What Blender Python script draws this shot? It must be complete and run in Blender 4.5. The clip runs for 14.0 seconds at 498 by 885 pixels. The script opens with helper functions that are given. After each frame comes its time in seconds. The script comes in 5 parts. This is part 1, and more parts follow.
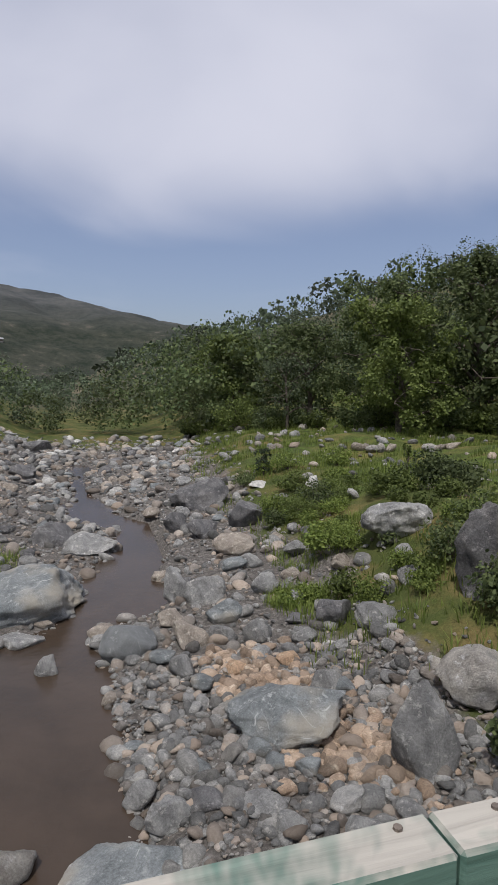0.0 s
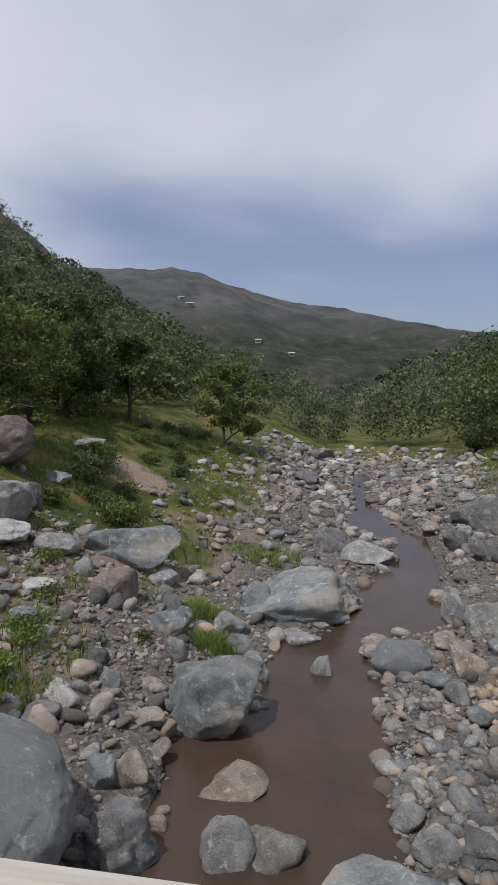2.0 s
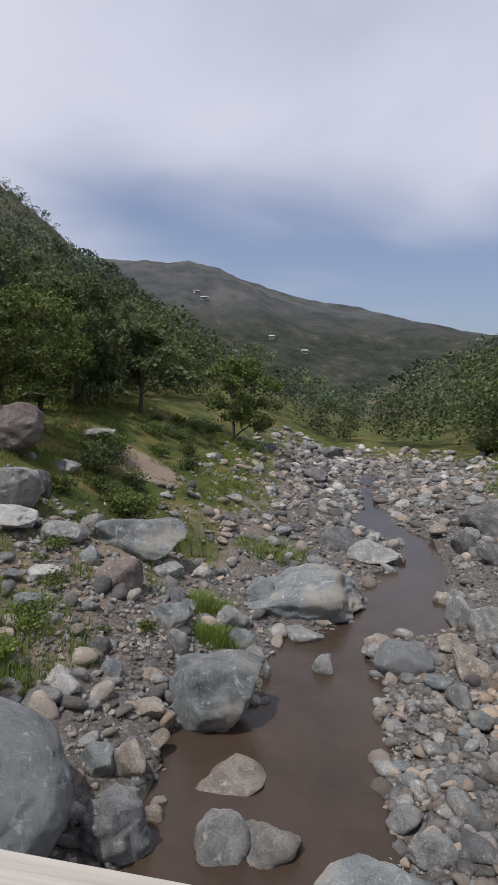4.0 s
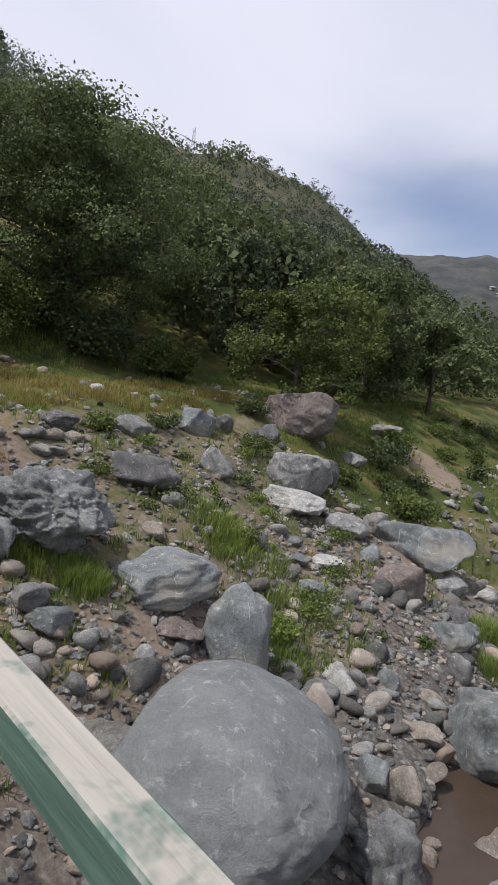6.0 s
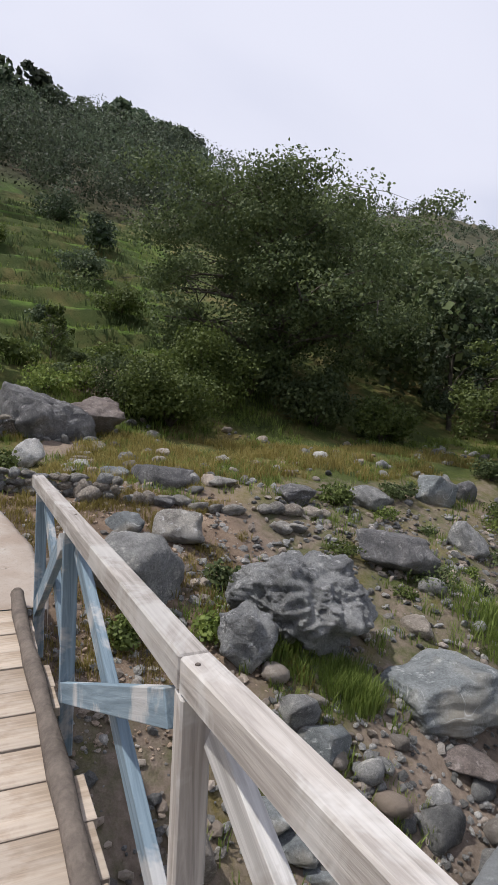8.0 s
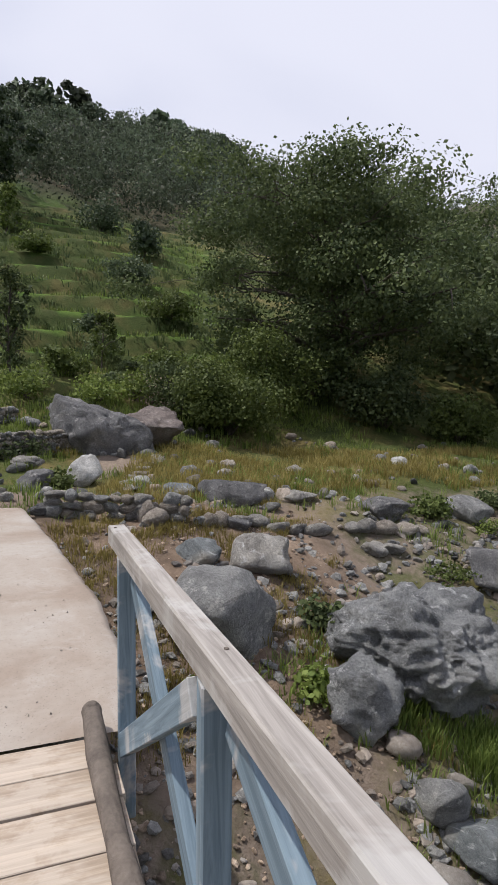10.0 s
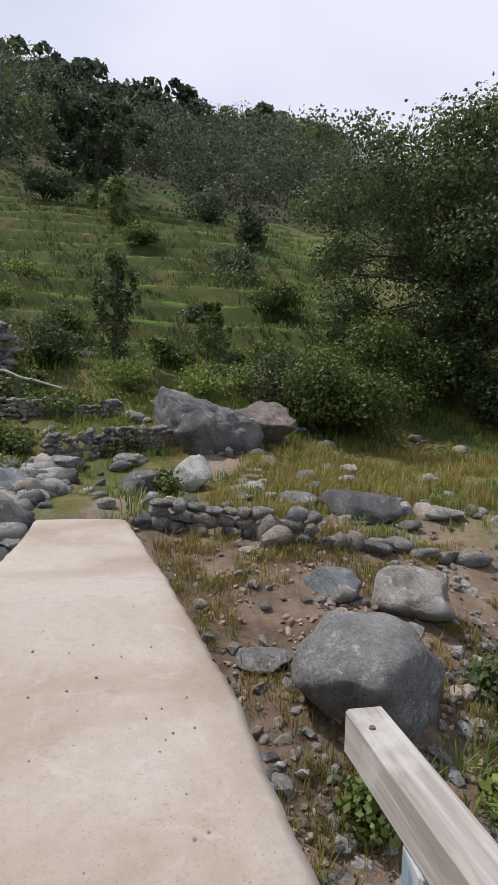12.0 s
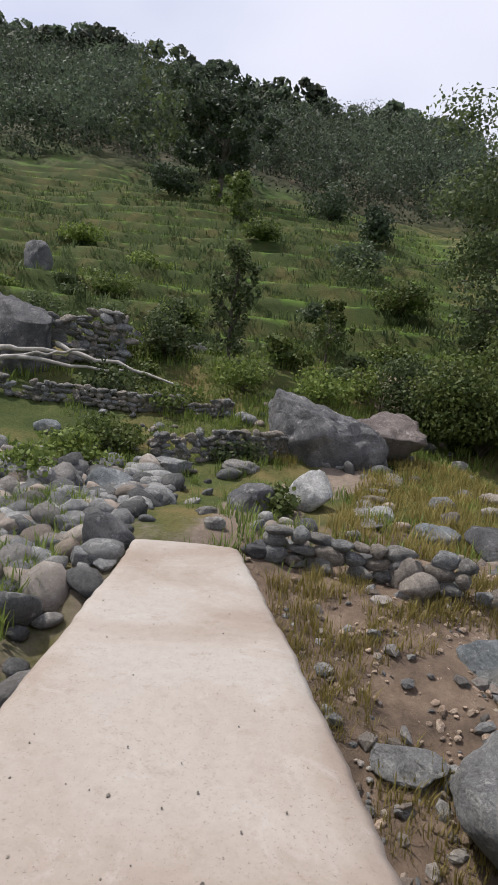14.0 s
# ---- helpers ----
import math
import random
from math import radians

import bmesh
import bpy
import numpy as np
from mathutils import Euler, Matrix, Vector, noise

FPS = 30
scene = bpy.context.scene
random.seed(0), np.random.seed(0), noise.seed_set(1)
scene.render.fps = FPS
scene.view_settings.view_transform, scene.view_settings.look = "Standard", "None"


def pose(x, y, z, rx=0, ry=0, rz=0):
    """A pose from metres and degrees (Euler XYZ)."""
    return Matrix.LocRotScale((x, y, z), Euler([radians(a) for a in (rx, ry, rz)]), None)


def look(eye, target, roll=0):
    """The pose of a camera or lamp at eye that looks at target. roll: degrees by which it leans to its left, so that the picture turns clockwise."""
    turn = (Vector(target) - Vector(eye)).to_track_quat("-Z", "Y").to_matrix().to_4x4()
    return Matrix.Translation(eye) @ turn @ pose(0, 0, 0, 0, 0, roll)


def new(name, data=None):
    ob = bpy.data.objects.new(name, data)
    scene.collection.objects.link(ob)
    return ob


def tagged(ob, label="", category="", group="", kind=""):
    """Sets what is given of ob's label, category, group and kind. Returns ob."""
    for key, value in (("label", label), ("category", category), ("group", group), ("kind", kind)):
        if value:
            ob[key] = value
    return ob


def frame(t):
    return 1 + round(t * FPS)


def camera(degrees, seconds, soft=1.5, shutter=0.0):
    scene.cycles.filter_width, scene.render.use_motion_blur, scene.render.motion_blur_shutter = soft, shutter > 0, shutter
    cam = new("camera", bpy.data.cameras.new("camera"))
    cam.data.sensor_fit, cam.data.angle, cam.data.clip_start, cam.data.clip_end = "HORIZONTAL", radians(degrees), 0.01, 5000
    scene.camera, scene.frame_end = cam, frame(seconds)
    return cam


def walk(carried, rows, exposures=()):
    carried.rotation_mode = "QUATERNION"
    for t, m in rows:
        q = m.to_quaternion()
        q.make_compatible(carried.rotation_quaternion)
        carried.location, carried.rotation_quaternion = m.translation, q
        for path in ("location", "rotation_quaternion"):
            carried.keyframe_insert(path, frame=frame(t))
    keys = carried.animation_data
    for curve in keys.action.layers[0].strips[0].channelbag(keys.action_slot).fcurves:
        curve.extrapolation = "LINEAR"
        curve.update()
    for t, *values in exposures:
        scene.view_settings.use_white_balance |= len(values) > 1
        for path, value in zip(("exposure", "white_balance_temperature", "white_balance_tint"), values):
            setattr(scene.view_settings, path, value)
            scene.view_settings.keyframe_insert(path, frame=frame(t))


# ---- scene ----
cam = camera(45.12, 14.0, 0.8)
# seconds, x, y, z, yaw, pitch, roll
PATH = [
    (0, 0.000, 0.000, 1.512, -0.00, -5.92, -0.63),
    (0.5, -0.009, -0.080, 1.569, 3.59, -5.78, 0.34),
    (1, -0.020, -0.064, 1.564, 9.45, -5.30, 0.78),
    (1.5, -0.041, -0.066, 1.569, 19.70, -5.34, 0.06),
    (2, 0.006, -0.040, 1.558, 26.40, -5.11, -0.13),
    (2.2, -0.003, -0.031, 1.555, 27.62, -5.31, 0.27),
    (4.5, 0.002, 0.015, 1.519, 28.28, -5.57, -3.02),
    (5, -0.148, 0.002, 1.527, 36.05, -5.93, -3.04),
    (5.5, -0.500, 0.007, 1.534, 43.01, -6.58, -5.98),
    (6, -0.900, 0.020, 1.484, 53.57, -7.79, -6.16),
    (6.5, -1.393, 0.036, 1.528, 59.32, -7.16, -2.00),
    (7, -1.819, -0.139, 1.532, 61.78, -2.89, -6.64),
    (7.5, -2.239, -0.320, 1.542, 64.98, -3.16, -8.58),
    (8, -2.701, -0.407, 1.530, 71.18, -3.53, -2.79),
    (8.2, -2.866, -0.440, 1.555, 72.21, -3.48, -2.35),
    (10.3, -4.709, -0.590, 1.502, 75.90, -3.10, -0.76),
    (10.5, -4.902, -0.657, 1.553, 76.02, -3.04, -3.00),
    (11, -5.372, -0.752, 1.540, 79.67, -3.46, -4.75),
    (11.5, -5.839, -0.773, 1.546, 85.33, -3.74, -1.60),
    (12, -6.223, -0.785, 1.535, 84.42, -3.80, -1.58),
    (12.5, -6.627, -0.906, 1.593, 84.06, -3.51, -3.28),
    (13, -7.012, -0.937, 1.533, 84.20, -3.82, -3.27),
    (13.5, -7.334, -0.996, 1.592, 94.15, -4.31, -2.54),
    (14, -7.640, -1.123, 1.608, 94.34, -4.26, -5.30),
]
walk(cam, [(t, pose(x, y, z, 90 + pitch, roll, yaw)) for t, x, y, z, yaw, pitch, roll in PATH],
     [(0, -0.06), (2.0, -0.10), (4.5, 0.06), (5.5, 0.22), (7.5, 0.22), (10.5, 0.24), (14.0, 0.30)])

# ---- light ----
SUN_DIR = Vector((-0.12, -0.42, 0.88)).normalized()
world = bpy.data.worlds.new("world")
scene.world = world
world.use_nodes = True
wn, wl = world.node_tree.nodes, world.node_tree.links
wn.clear()


def wnode(kind, **props):
    n = wn.new(kind)
    for k, v in props.items():
        setattr(n, k, v)
    return n


sky = wnode("ShaderNodeTexSky", sky_type="NISHITA", sun_disc=False)
sky.sun_elevation = math.asin(SUN_DIR.z)
sky.sun_rotation = math.atan2(SUN_DIR.x, SUN_DIR.y)
sky.air_density, sky.dust_density, sky.ozone_density = 1.0, 2.0, 1.5
co = wnode("ShaderNodeTexCoord")
sep = wnode("ShaderNodeSeparateXYZ")
wl.new(co.outputs["Generated"], sep.inputs[0])
# cloud sheet: the direction laid on a flat layer overhead
zc = wnode("ShaderNodeMath", operation="MAXIMUM")
wl.new(sep.outputs["Z"], zc.inputs[0])
zc.inputs[1].default_value = 0.0
za = wnode("ShaderNodeMath", operation="ADD")
wl.new(zc.outputs[0], za.inputs[0])
za.inputs[1].default_value = 0.12
comb = wnode("ShaderNodeCombineXYZ")
for i, axis in enumerate("XY"):
    d = wnode("ShaderNodeMath", operation="DIVIDE")
    wl.new(sep.outputs[axis], d.inputs[0])
    wl.new(za.outputs[0], d.inputs[1])
    wl.new(d.outputs[0], comb.inputs[i])
cloud = wnode("ShaderNodeTexNoise")
wl.new(comb.outputs[0], cloud.inputs["Vector"])
cloud.inputs["Scale"].default_value = 0.75
cloud.inputs["Detail"].default_value = 5.0
cloud.inputs["Roughness"].default_value = 0.42
cloud.inputs["Distortion"].default_value = 0.4
# the sheet's edge: thick above and to the west, open blue low in the north
edge = wnode("ShaderNodeMapRange")
edge.interpolation_type = "SMOOTHSTEP"
wl.new(sep.outputs["Z"], edge.inputs["Value"])
edge.inputs["From Min"].default_value, edge.inputs["From Max"].default_value = 0.16, 0.36
west = wnode("ShaderNodeMapRange")
west.interpolation_type = "SMOOTHSTEP"
wl.new(sep.outputs["X"], west.inputs["Value"])
west.inputs["From Min"].default_value, west.inputs["From Max"].default_value = -0.35, -0.85
both = wnode("ShaderNodeMath", operation="MAXIMUM")
wl.new(edge.outputs[0], both.inputs[0])
wl.new(west.outputs[0], both.inputs[1])
amount = wnode("ShaderNodeMath", operation="MULTIPLY_ADD")
wl.new(both.outputs[0], amount.inputs[0])
amount.inputs[1].default_value = 0.50
amount.inputs[2].default_value = -0.50
summed = wnode("ShaderNodeMath", operation="ADD")
wl.new(amount.outputs[0], summed.inputs[0])
wl.new(cloud.outputs["Fac"], summed.inputs[1])
veil = wnode("ShaderNodeMapRange")
veil.interpolation_type = "SMOOTHSTEP"
wl.new(summed.outputs[0], veil.inputs["Value"])
veil.inputs["From Min"].default_value, veil.inputs["From Max"].default_value = 0.02, 0.66
veil.inputs["To Min"].default_value, veil.inputs["To Max"].default_value = 0.14, 1.0
mixc = wnode("ShaderNodeMix", data_type="RGBA")
wl.new(veil.outputs[0], mixc.inputs[0])
gain = wnode("ShaderNodeMix", data_type="RGBA", blend_type="MULTIPLY")
gain.inputs[0].default_value = 1.0
wl.new(sky.outputs[0], gain.inputs[6])
gain.inputs[7].default_value = (1.0, 1.0, 1.15, 1)
wl.new(gain.outputs[2], mixc.inputs[6])
mixc.inputs[7].default_value = (7.5, 7.65, 8.9, 1)
back = wnode("ShaderNodeBackground")
back.inputs["Strength"].default_value = 0.092
wl.new(mixc.outputs[2], back.inputs["Color"])
wl.new(back.outputs[0], wnode("ShaderNodeOutputWorld").inputs["Surface"])

sun_data = bpy.data.lights.new("sun", "SUN")
sun_data.energy, sun_data.angle, sun_data.color = 3.2, radians(1.2), (1.0, 0.955, 0.90)
sun = new("sun", sun_data)
sun.matrix_world = look((0, 0, 60), Vector((0, 0, 60)) - SUN_DIR)

# ---- lie of the land ----
WATER = -5.0


def step(a, b, v):
    k = np.clip((np.asarray(v, float) - a) / (b - a), 0, 1)
    return k * k * (3 - 2 * k)


def bank_west(y):
    """The stream's western edge."""
    return np.interp(y, [-40, 0, 8, 14, 33, 61, 120, 400], [6, -3.2, -5.2, -6.2, -11.5, -21, -42, -190])


def bank_east(y):
    return np.interp(y, [-40, 0, 8, 13, 17, 33, 61, 120, 400], [12, 1.5, -1.2, -3.0, -2.7, -7.0, -12, -26, -130])


def wobble(x, y, size, seed=0.0):
    a = np.sin(x / size * 1.3 + y / size * 0.7 + seed) + np.sin(y / size * 1.7 - x / size * 0.9 + 2.1 * seed + 1)
    return 0.25 * (a + np.sin((x + y) / size * 2.9 + seed * 3.3) + np.sin((x - 1.3 * y) / size * 2.3 + seed * 1.7))


def land(x, y, want="height"):
    x, y = np.asarray(x, float), np.asarray(y, float)
    s = bank_west(y) - x + 0.5 * wobble(x, y, 3.0)
    e = x - bank_east(y) + 0.5 * wobble(x, y, 3.3, 2)
    bed = WATER - 0.35 + 0 * x
    # western bank, field terrace and hillside
    near = np.interp(s, [-1.5, 0, 1.0, 3, 4, 5, 6.5, 8, 11, 13, 16.5, 18.5, 23], [-0.4, 0.0, 0.3, 1.05, 1.6, 2.15, 2.8, 3.3, 4.42, 4.78, 5.05, 5.35, 7.0])
    near = near * (1 - 0.20 * step(6, 12, y) * step(14, 6, s))
    near = near + 0.12 * wobble(x, y, 1.3, 4) * step(0.5, 3, s) + 0.3 * step(5, 0, y) * step(3, 6, s) * step(13, 9, s)
    near = near * (1 - 0.75 * np.exp(-((x + 10.3) / 3.2) ** 2 - ((y - 17.9) / 2.6) ** 2))
    crest = np.interp(y, [-300, -60, -20, 20, 60, 100, 125, 150, 175, 200, 225, 260, 320, 420], [92, 76, 70, 68, 64, 70, 75, 82, 80, 86, 74, 50, 25, 4])
    far_s = 165 - 0.1 * np.clip(y, 0, 300)
    k = np.clip((s - 23) / (far_s - 23), 0, 1.6)
    rise = 2.2 + (crest - 2.2) * np.where(k < 1, 0.82 * k + 0.18 * k * k, 1 - 0.25 * (k - 1))
    hill = WATER + 5.0 + np.maximum(rise, 2.2 - 0 * k)
    rough = step(25, 60, s) * (1.6 * wobble(x, y, 14, 1) + 2.0 * wobble(x, y, 37, 3))
    hill = hill + rough
    # grass terraces
    t = (hill + 1.3 * wobble(x, y, 17, 5) + 0.5 * wobble(x, y, 6, 2) + 0.07 * wobble(x, y, 2.1, 1)) / 1.25
    tread = (np.floor(t) + step(0.66, 0.98, t - np.floor(t))) * 1.25
    fields = step(24, 27, s) * step(100, 80, s) * step(14, 2, y) * 0.9
    hill = hill * (1 - fields) + tread * fields
    if want == "riser":
        return fields * step(0.6, 0.75, t - np.floor(t))
    west = np.where(s < 23, WATER + near, hill)
    # eastern gravel bar, bank and wooded rise
    bar = np.interp(e, [-1.5, 0, 0.6, 5, 6.5, 9, 16, 40], [-0.4, 0.0, 0.22, 0.6, 1.3, 2.2, 2.6, 3.6])
    bar = bar * (1 + 0.25 * wobble(x, y, 6, 7)) + 0.9 * np.exp(-(((x - 6.2) / 2.6) ** 2 + ((y - 18.5) / 5.0) ** 2))
    up = np.clip(e - 24 - 0.12 * np.clip(y - 30, -30, 200), 0, 34)
    bar = bar + 0.10 * wobble(x, y, 1.4, 6) * step(0.5, 3, e) + 0.42 * up * step(0, 12, up)
    bar = bar + step(62, 150, y) * 10.0 * step(-2, 40, e)
    z = np.where(s > 0, west, np.where(e > 0, WATER + bar, bed - 0.0))
    # the stream's own channel within its stony bed, and a side pool
    run = [-40, 0, 6.5, 7.5, 9, 11, 13.7, 15.2, 16.8, 19.3, 22.5, 25.5, 26.5, 28, 30.6, 33, 36, 39, 42, 46, 52, 60]
    mid = np.interp(y, run, [9, -0.8, -2.95, -3.45, -3.9, -3.85, -4.85, -4.45, -3.55, -3.95, -4.2, -4.8, -6.0, -7.4, -8.15, -9.3, -10.45, -11.0, -11.7, -13.5, -15.5, -18])
    half = np.interp(y, run, [2.3, 2.3, 2.05, 1.85, 2.1, 1.45, 1.4, 0.7, 1.6, 1.3, 1.0, 1.0, 1.9, 1.2, 1.35, 0.45, 0.65, 0.25, 1.1, 0.4, 0.0, -1.5])
    d = np.abs(x - mid + 0.25 * wobble(x, y, 1.4, 3)) - half
    d = np.minimum(d, 1.4 * (np.hypot((x + 10.3) / 1.9, (y - 17.9) / 1.2) - 1) + 0.15 * wobble(x, y, 0.9))
    cut = np.interp(d, [-1.0, 0, 0.5, 2.5], [-0.4, 0.0, 0.10, 0.26]) + 0.05 * wobble(x, y, 0.8, 2)
    low = (s <= 0) & (e <= 0)
    z = np.where(low, WATER + cut, np.where(d < 0.0, np.minimum(z, WATER + cut), z))
    z = z + 0.38 * np.exp(-(((x + 15.0) / 1.3) ** 2 + ((y + 2.3) / 1.2) ** 2))
    return z


def riser(x, y):
    """1 on the steep faces between the grass terraces."""
    return land(x, y, "riser")


# ---- materials ----
def ramp(nt, value, stops):
    r = nt.nodes.new("ShaderNodeValToRGB")
    els = r.color_ramp.elements
    while len(els) < len(stops):
        els.new(0.5)
    for el, (p, c) in zip(els, stops):
        el.position, el.color = p, (*c, 1)
    nt.links.new(value, r.inputs[0])
    return r.outputs[0]


def noise_node(nt, vec, scale, detail=4, rough=0.55, distort=0.0):
    n = nt.nodes.new("ShaderNodeTexNoise")
    nt.links.new(vec, n.inputs["Vector"])
    n.inputs["Scale"].default_value, n.inputs["Detail"].default_value = scale, detail
    n.inputs["Roughness"].default_value, n.inputs["Distortion"].default_value = rough, distort
    return n.outputs["Fac"]


def mix(nt, fac, a, b, blend="MIX"):
    m = nt.nodes.new("ShaderNodeMix")
    m.data_type, m.blend_type = "RGBA", blend
    for socket, v in ((0, fac), (6, a), (7, b)):
        if isinstance(v, (int, float)):
            m.inputs[socket].default_value = v
        elif isinstance(v, tuple):
            m.inputs[socket].default_value = (*v, 1)
        else:
            nt.links.new(v, m.inputs[socket])
    return m.outputs[2]


def remap(nt, v, a, b, lo=0.0, hi=1.0):
    m = nt.nodes.new("ShaderNodeMapRange")
    nt.links.new(v, m.inputs["Value"])
    for k, val in (("From Min", a), ("From Max", b), ("To Min", lo), ("To Max", hi)):
        m.inputs[k].default_value = val
    return m.outputs[0]


def material(name, rough=0.8, spec=0.3):
    m = bpy.data.materials.new(name)
    m.use_nodes = True
    nt = m.node_tree
    b = nt.nodes["Principled BSDF"]
    b.inputs["Roughness"].default_value = rough
    b.inputs["Specular IOR Level"].default_value = spec
    c = nt.nodes.new("ShaderNodeTexCoord")
    return m, nt, b, c.outputs["Object"]


def bump(nt, b, height, strength, dist):
    n = nt.nodes.new("ShaderNodeBump")
    n.inputs["Strength"].default_value, n.inputs["Distance"].default_value = strength, dist
    nt.links.new(height, n.inputs["Height"])
    nt.links.new(n.outputs[0], b.inputs["Normal"])


def stone_material(name, dark, mid, light, vein=0.0, relief=0.5, stain=None, loose=False, grain=0.8):
    m, nt, b, co_ = material(name, 0.82, 0.25)
    rnd = nt.nodes.new("ShaderNodeNewGeometry").outputs["Random Per Island"] if loose else nt.nodes.new("ShaderNodeObjectInfo").outputs["Random"]
    big = noise_node(nt, co_, 1.3, 5, 0.6, 0.6)
    col = ramp(nt, big, [(0.28, dark), (0.5, mid), (0.74, light)])
    fine = noise_node(nt, co_, 30, 8, 0.8)
    col = mix(nt, grain, col, ramp(nt, fine, [(0.32, (0.5, 0.5, 0.5)), (0.5, (0.95, 0.95, 0.95)), (0.68, (1.4, 1.4, 1.4))]), "MULTIPLY")
    seam = noise_node(nt, co_, 2.6, 9, 0.8, 1.2)
    col = mix(nt, grain * 0.85, col, ramp(nt, seam, [(0.36, (0.55, 0.55, 0.56)), (0.5, (1.0, 1.0, 1.0)), (0.66, (1.3, 1.29, 1.27))]), "MULTIPLY")
    lichen = remap(nt, noise_node(nt, co_, 5.5, 6, 0.75), 0.56, 0.70)
    col = mix(nt, lichen, col, tuple(min(0.62, v * 1.45) for v in light))
    if stain:
        col = mix(nt, remap(nt, noise_node(nt, co_, 0.9, 3, 0.5), 0.5, 0.72), col, stain)
    if vein:
        line = noise_node(nt, co_, 0.9, 2, 0.4, 0.8)
        off = nt.nodes.new("ShaderNodeMath")
        off.operation = "SUBTRACT"
        nt.links.new(line, off.inputs[0])
        off.inputs[1].default_value = 0.5
        ab = nt.nodes.new("ShaderNodeMath")
        ab.operation = "ABSOLUTE"
        nt.links.new(off.outputs[0], ab.inputs[0])
        thin = remap(nt, ab.outputs[0], 0.0, 0.007, 1, 0)
        some = remap(nt, noise_node(nt, co_, 2.3, 3, 0.6), 0.5, 0.6, 0, vein)
        both_ = nt.nodes.new("ShaderNodeMath")
        both_.operation = "MULTIPLY"
        nt.links.new(thin, both_.inputs[0])
        nt.links.new(some, both_.inputs[1])
        col = mix(nt, both_.outputs[0], col, (0.50, 0.51, 0.50))
    if loose:
        warm = nt.nodes.new("ShaderNodeMath")
        warm.operation = "FRACT"
        times = nt.nodes.new("ShaderNodeMath")
        times.operation = "MULTIPLY"
        nt.links.new(rnd, times.inputs[0])
        times.inputs[1].default_value = 37.0
        nt.links.new(times.outputs[0], warm.inputs[0])
        col = mix(nt, remap(nt, warm.outputs[0], 0.55, 1.0, 0, 0.75), col, (0.36, 0.28, 0.215))
    tone = remap(nt, rnd, 0, 1, 0.5, 1.6) if loose else remap(nt, rnd, 0, 1, 1.08, 1.5)
    hsv = nt.nodes.new("ShaderNodeHueSaturation")
    nt.links.new(tone, hsv.inputs["Value"])
    nt.links.new(col, hsv.inputs["Color"])
    nt.links.new(hsv.outputs[0], b.inputs["Base Color"])
    h = nt.nodes.new("ShaderNodeMath")
    h.operation = "MULTIPLY_ADD"
    nt.links.new(noise_node(nt, co_, 4.5, 10, 0.75, 0.6), h.inputs[0])
    h.inputs[1].default_value = 1.8
    nt.links.new(fine, h.inputs[2])
    bump(nt, b, h.outputs[0], min(1.0, relief * 1.7), 0.10)
    return m


STONE = {
    "grey": stone_material("grey_stone", (0.16, 0.16, 0.16), (0.28, 0.28, 0.275), (0.41, 0.40, 0.38), 0.3),
    "slate": stone_material("blue_grey_stone", (0.115, 0.128, 0.133), (0.185, 0.20, 0.205), (0.275, 0.285, 0.285), 0.8, 0.4, (0.30, 0.27, 0.22)),
    "dark": stone_material("dark_stone", (0.08, 0.08, 0.085), (0.15, 0.148, 0.15), (0.26, 0.25, 0.245), 0.2),
    "tan": stone_material("tan_stone", (0.22, 0.19, 0.16), (0.32, 0.28, 0.24), (0.44, 0.40, 0.35)),
    "pale": stone_material("pale_stone", (0.24, 0.22, 0.20), (0.38, 0.36, 0.33), (0.52, 0.49, 0.45), 0.0, 0.7, (0.13, 0.13, 0.13)),
    "white": stone_material("white_stone", (0.34, 0.34, 0.33), (0.46, 0.45, 0.43), (0.58, 0.57, 0.55)),
    "pink": stone_material("pinkish_stone", (0.13, 0.108, 0.10), (0.215, 0.18, 0.165), (0.30, 0.262, 0.245)),
    "orange": stone_material("orange_stone", (0.34, 0.22, 0.15), (0.44, 0.31, 0.21), (0.52, 0.42, 0.32)),
    "smooth": stone_material("smooth_grey_stone", (0.150, 0.158, 0.163), (0.185, 0.194, 0.198), (0.235, 0.243, 0.246), 0.35, 0.45, None, False, 0.35),
    "rough": stone_material("rough_dark_stone", (0.13, 0.134, 0.138), (0.28, 0.285, 0.288), (0.48, 0.48, 0.47), 0.0, 1.0),
}
WORDS = {"grey": "weathered grey", "slate": "blue-grey veined", "dark": "dark grey", "tan": "tan brownish", "pale": "pale mottled", "white": "whitish",
         "pink": "pinkish brown", "orange": "orange-brown", "smooth": "smooth grey veined", "rough": "rough craggy dark"}


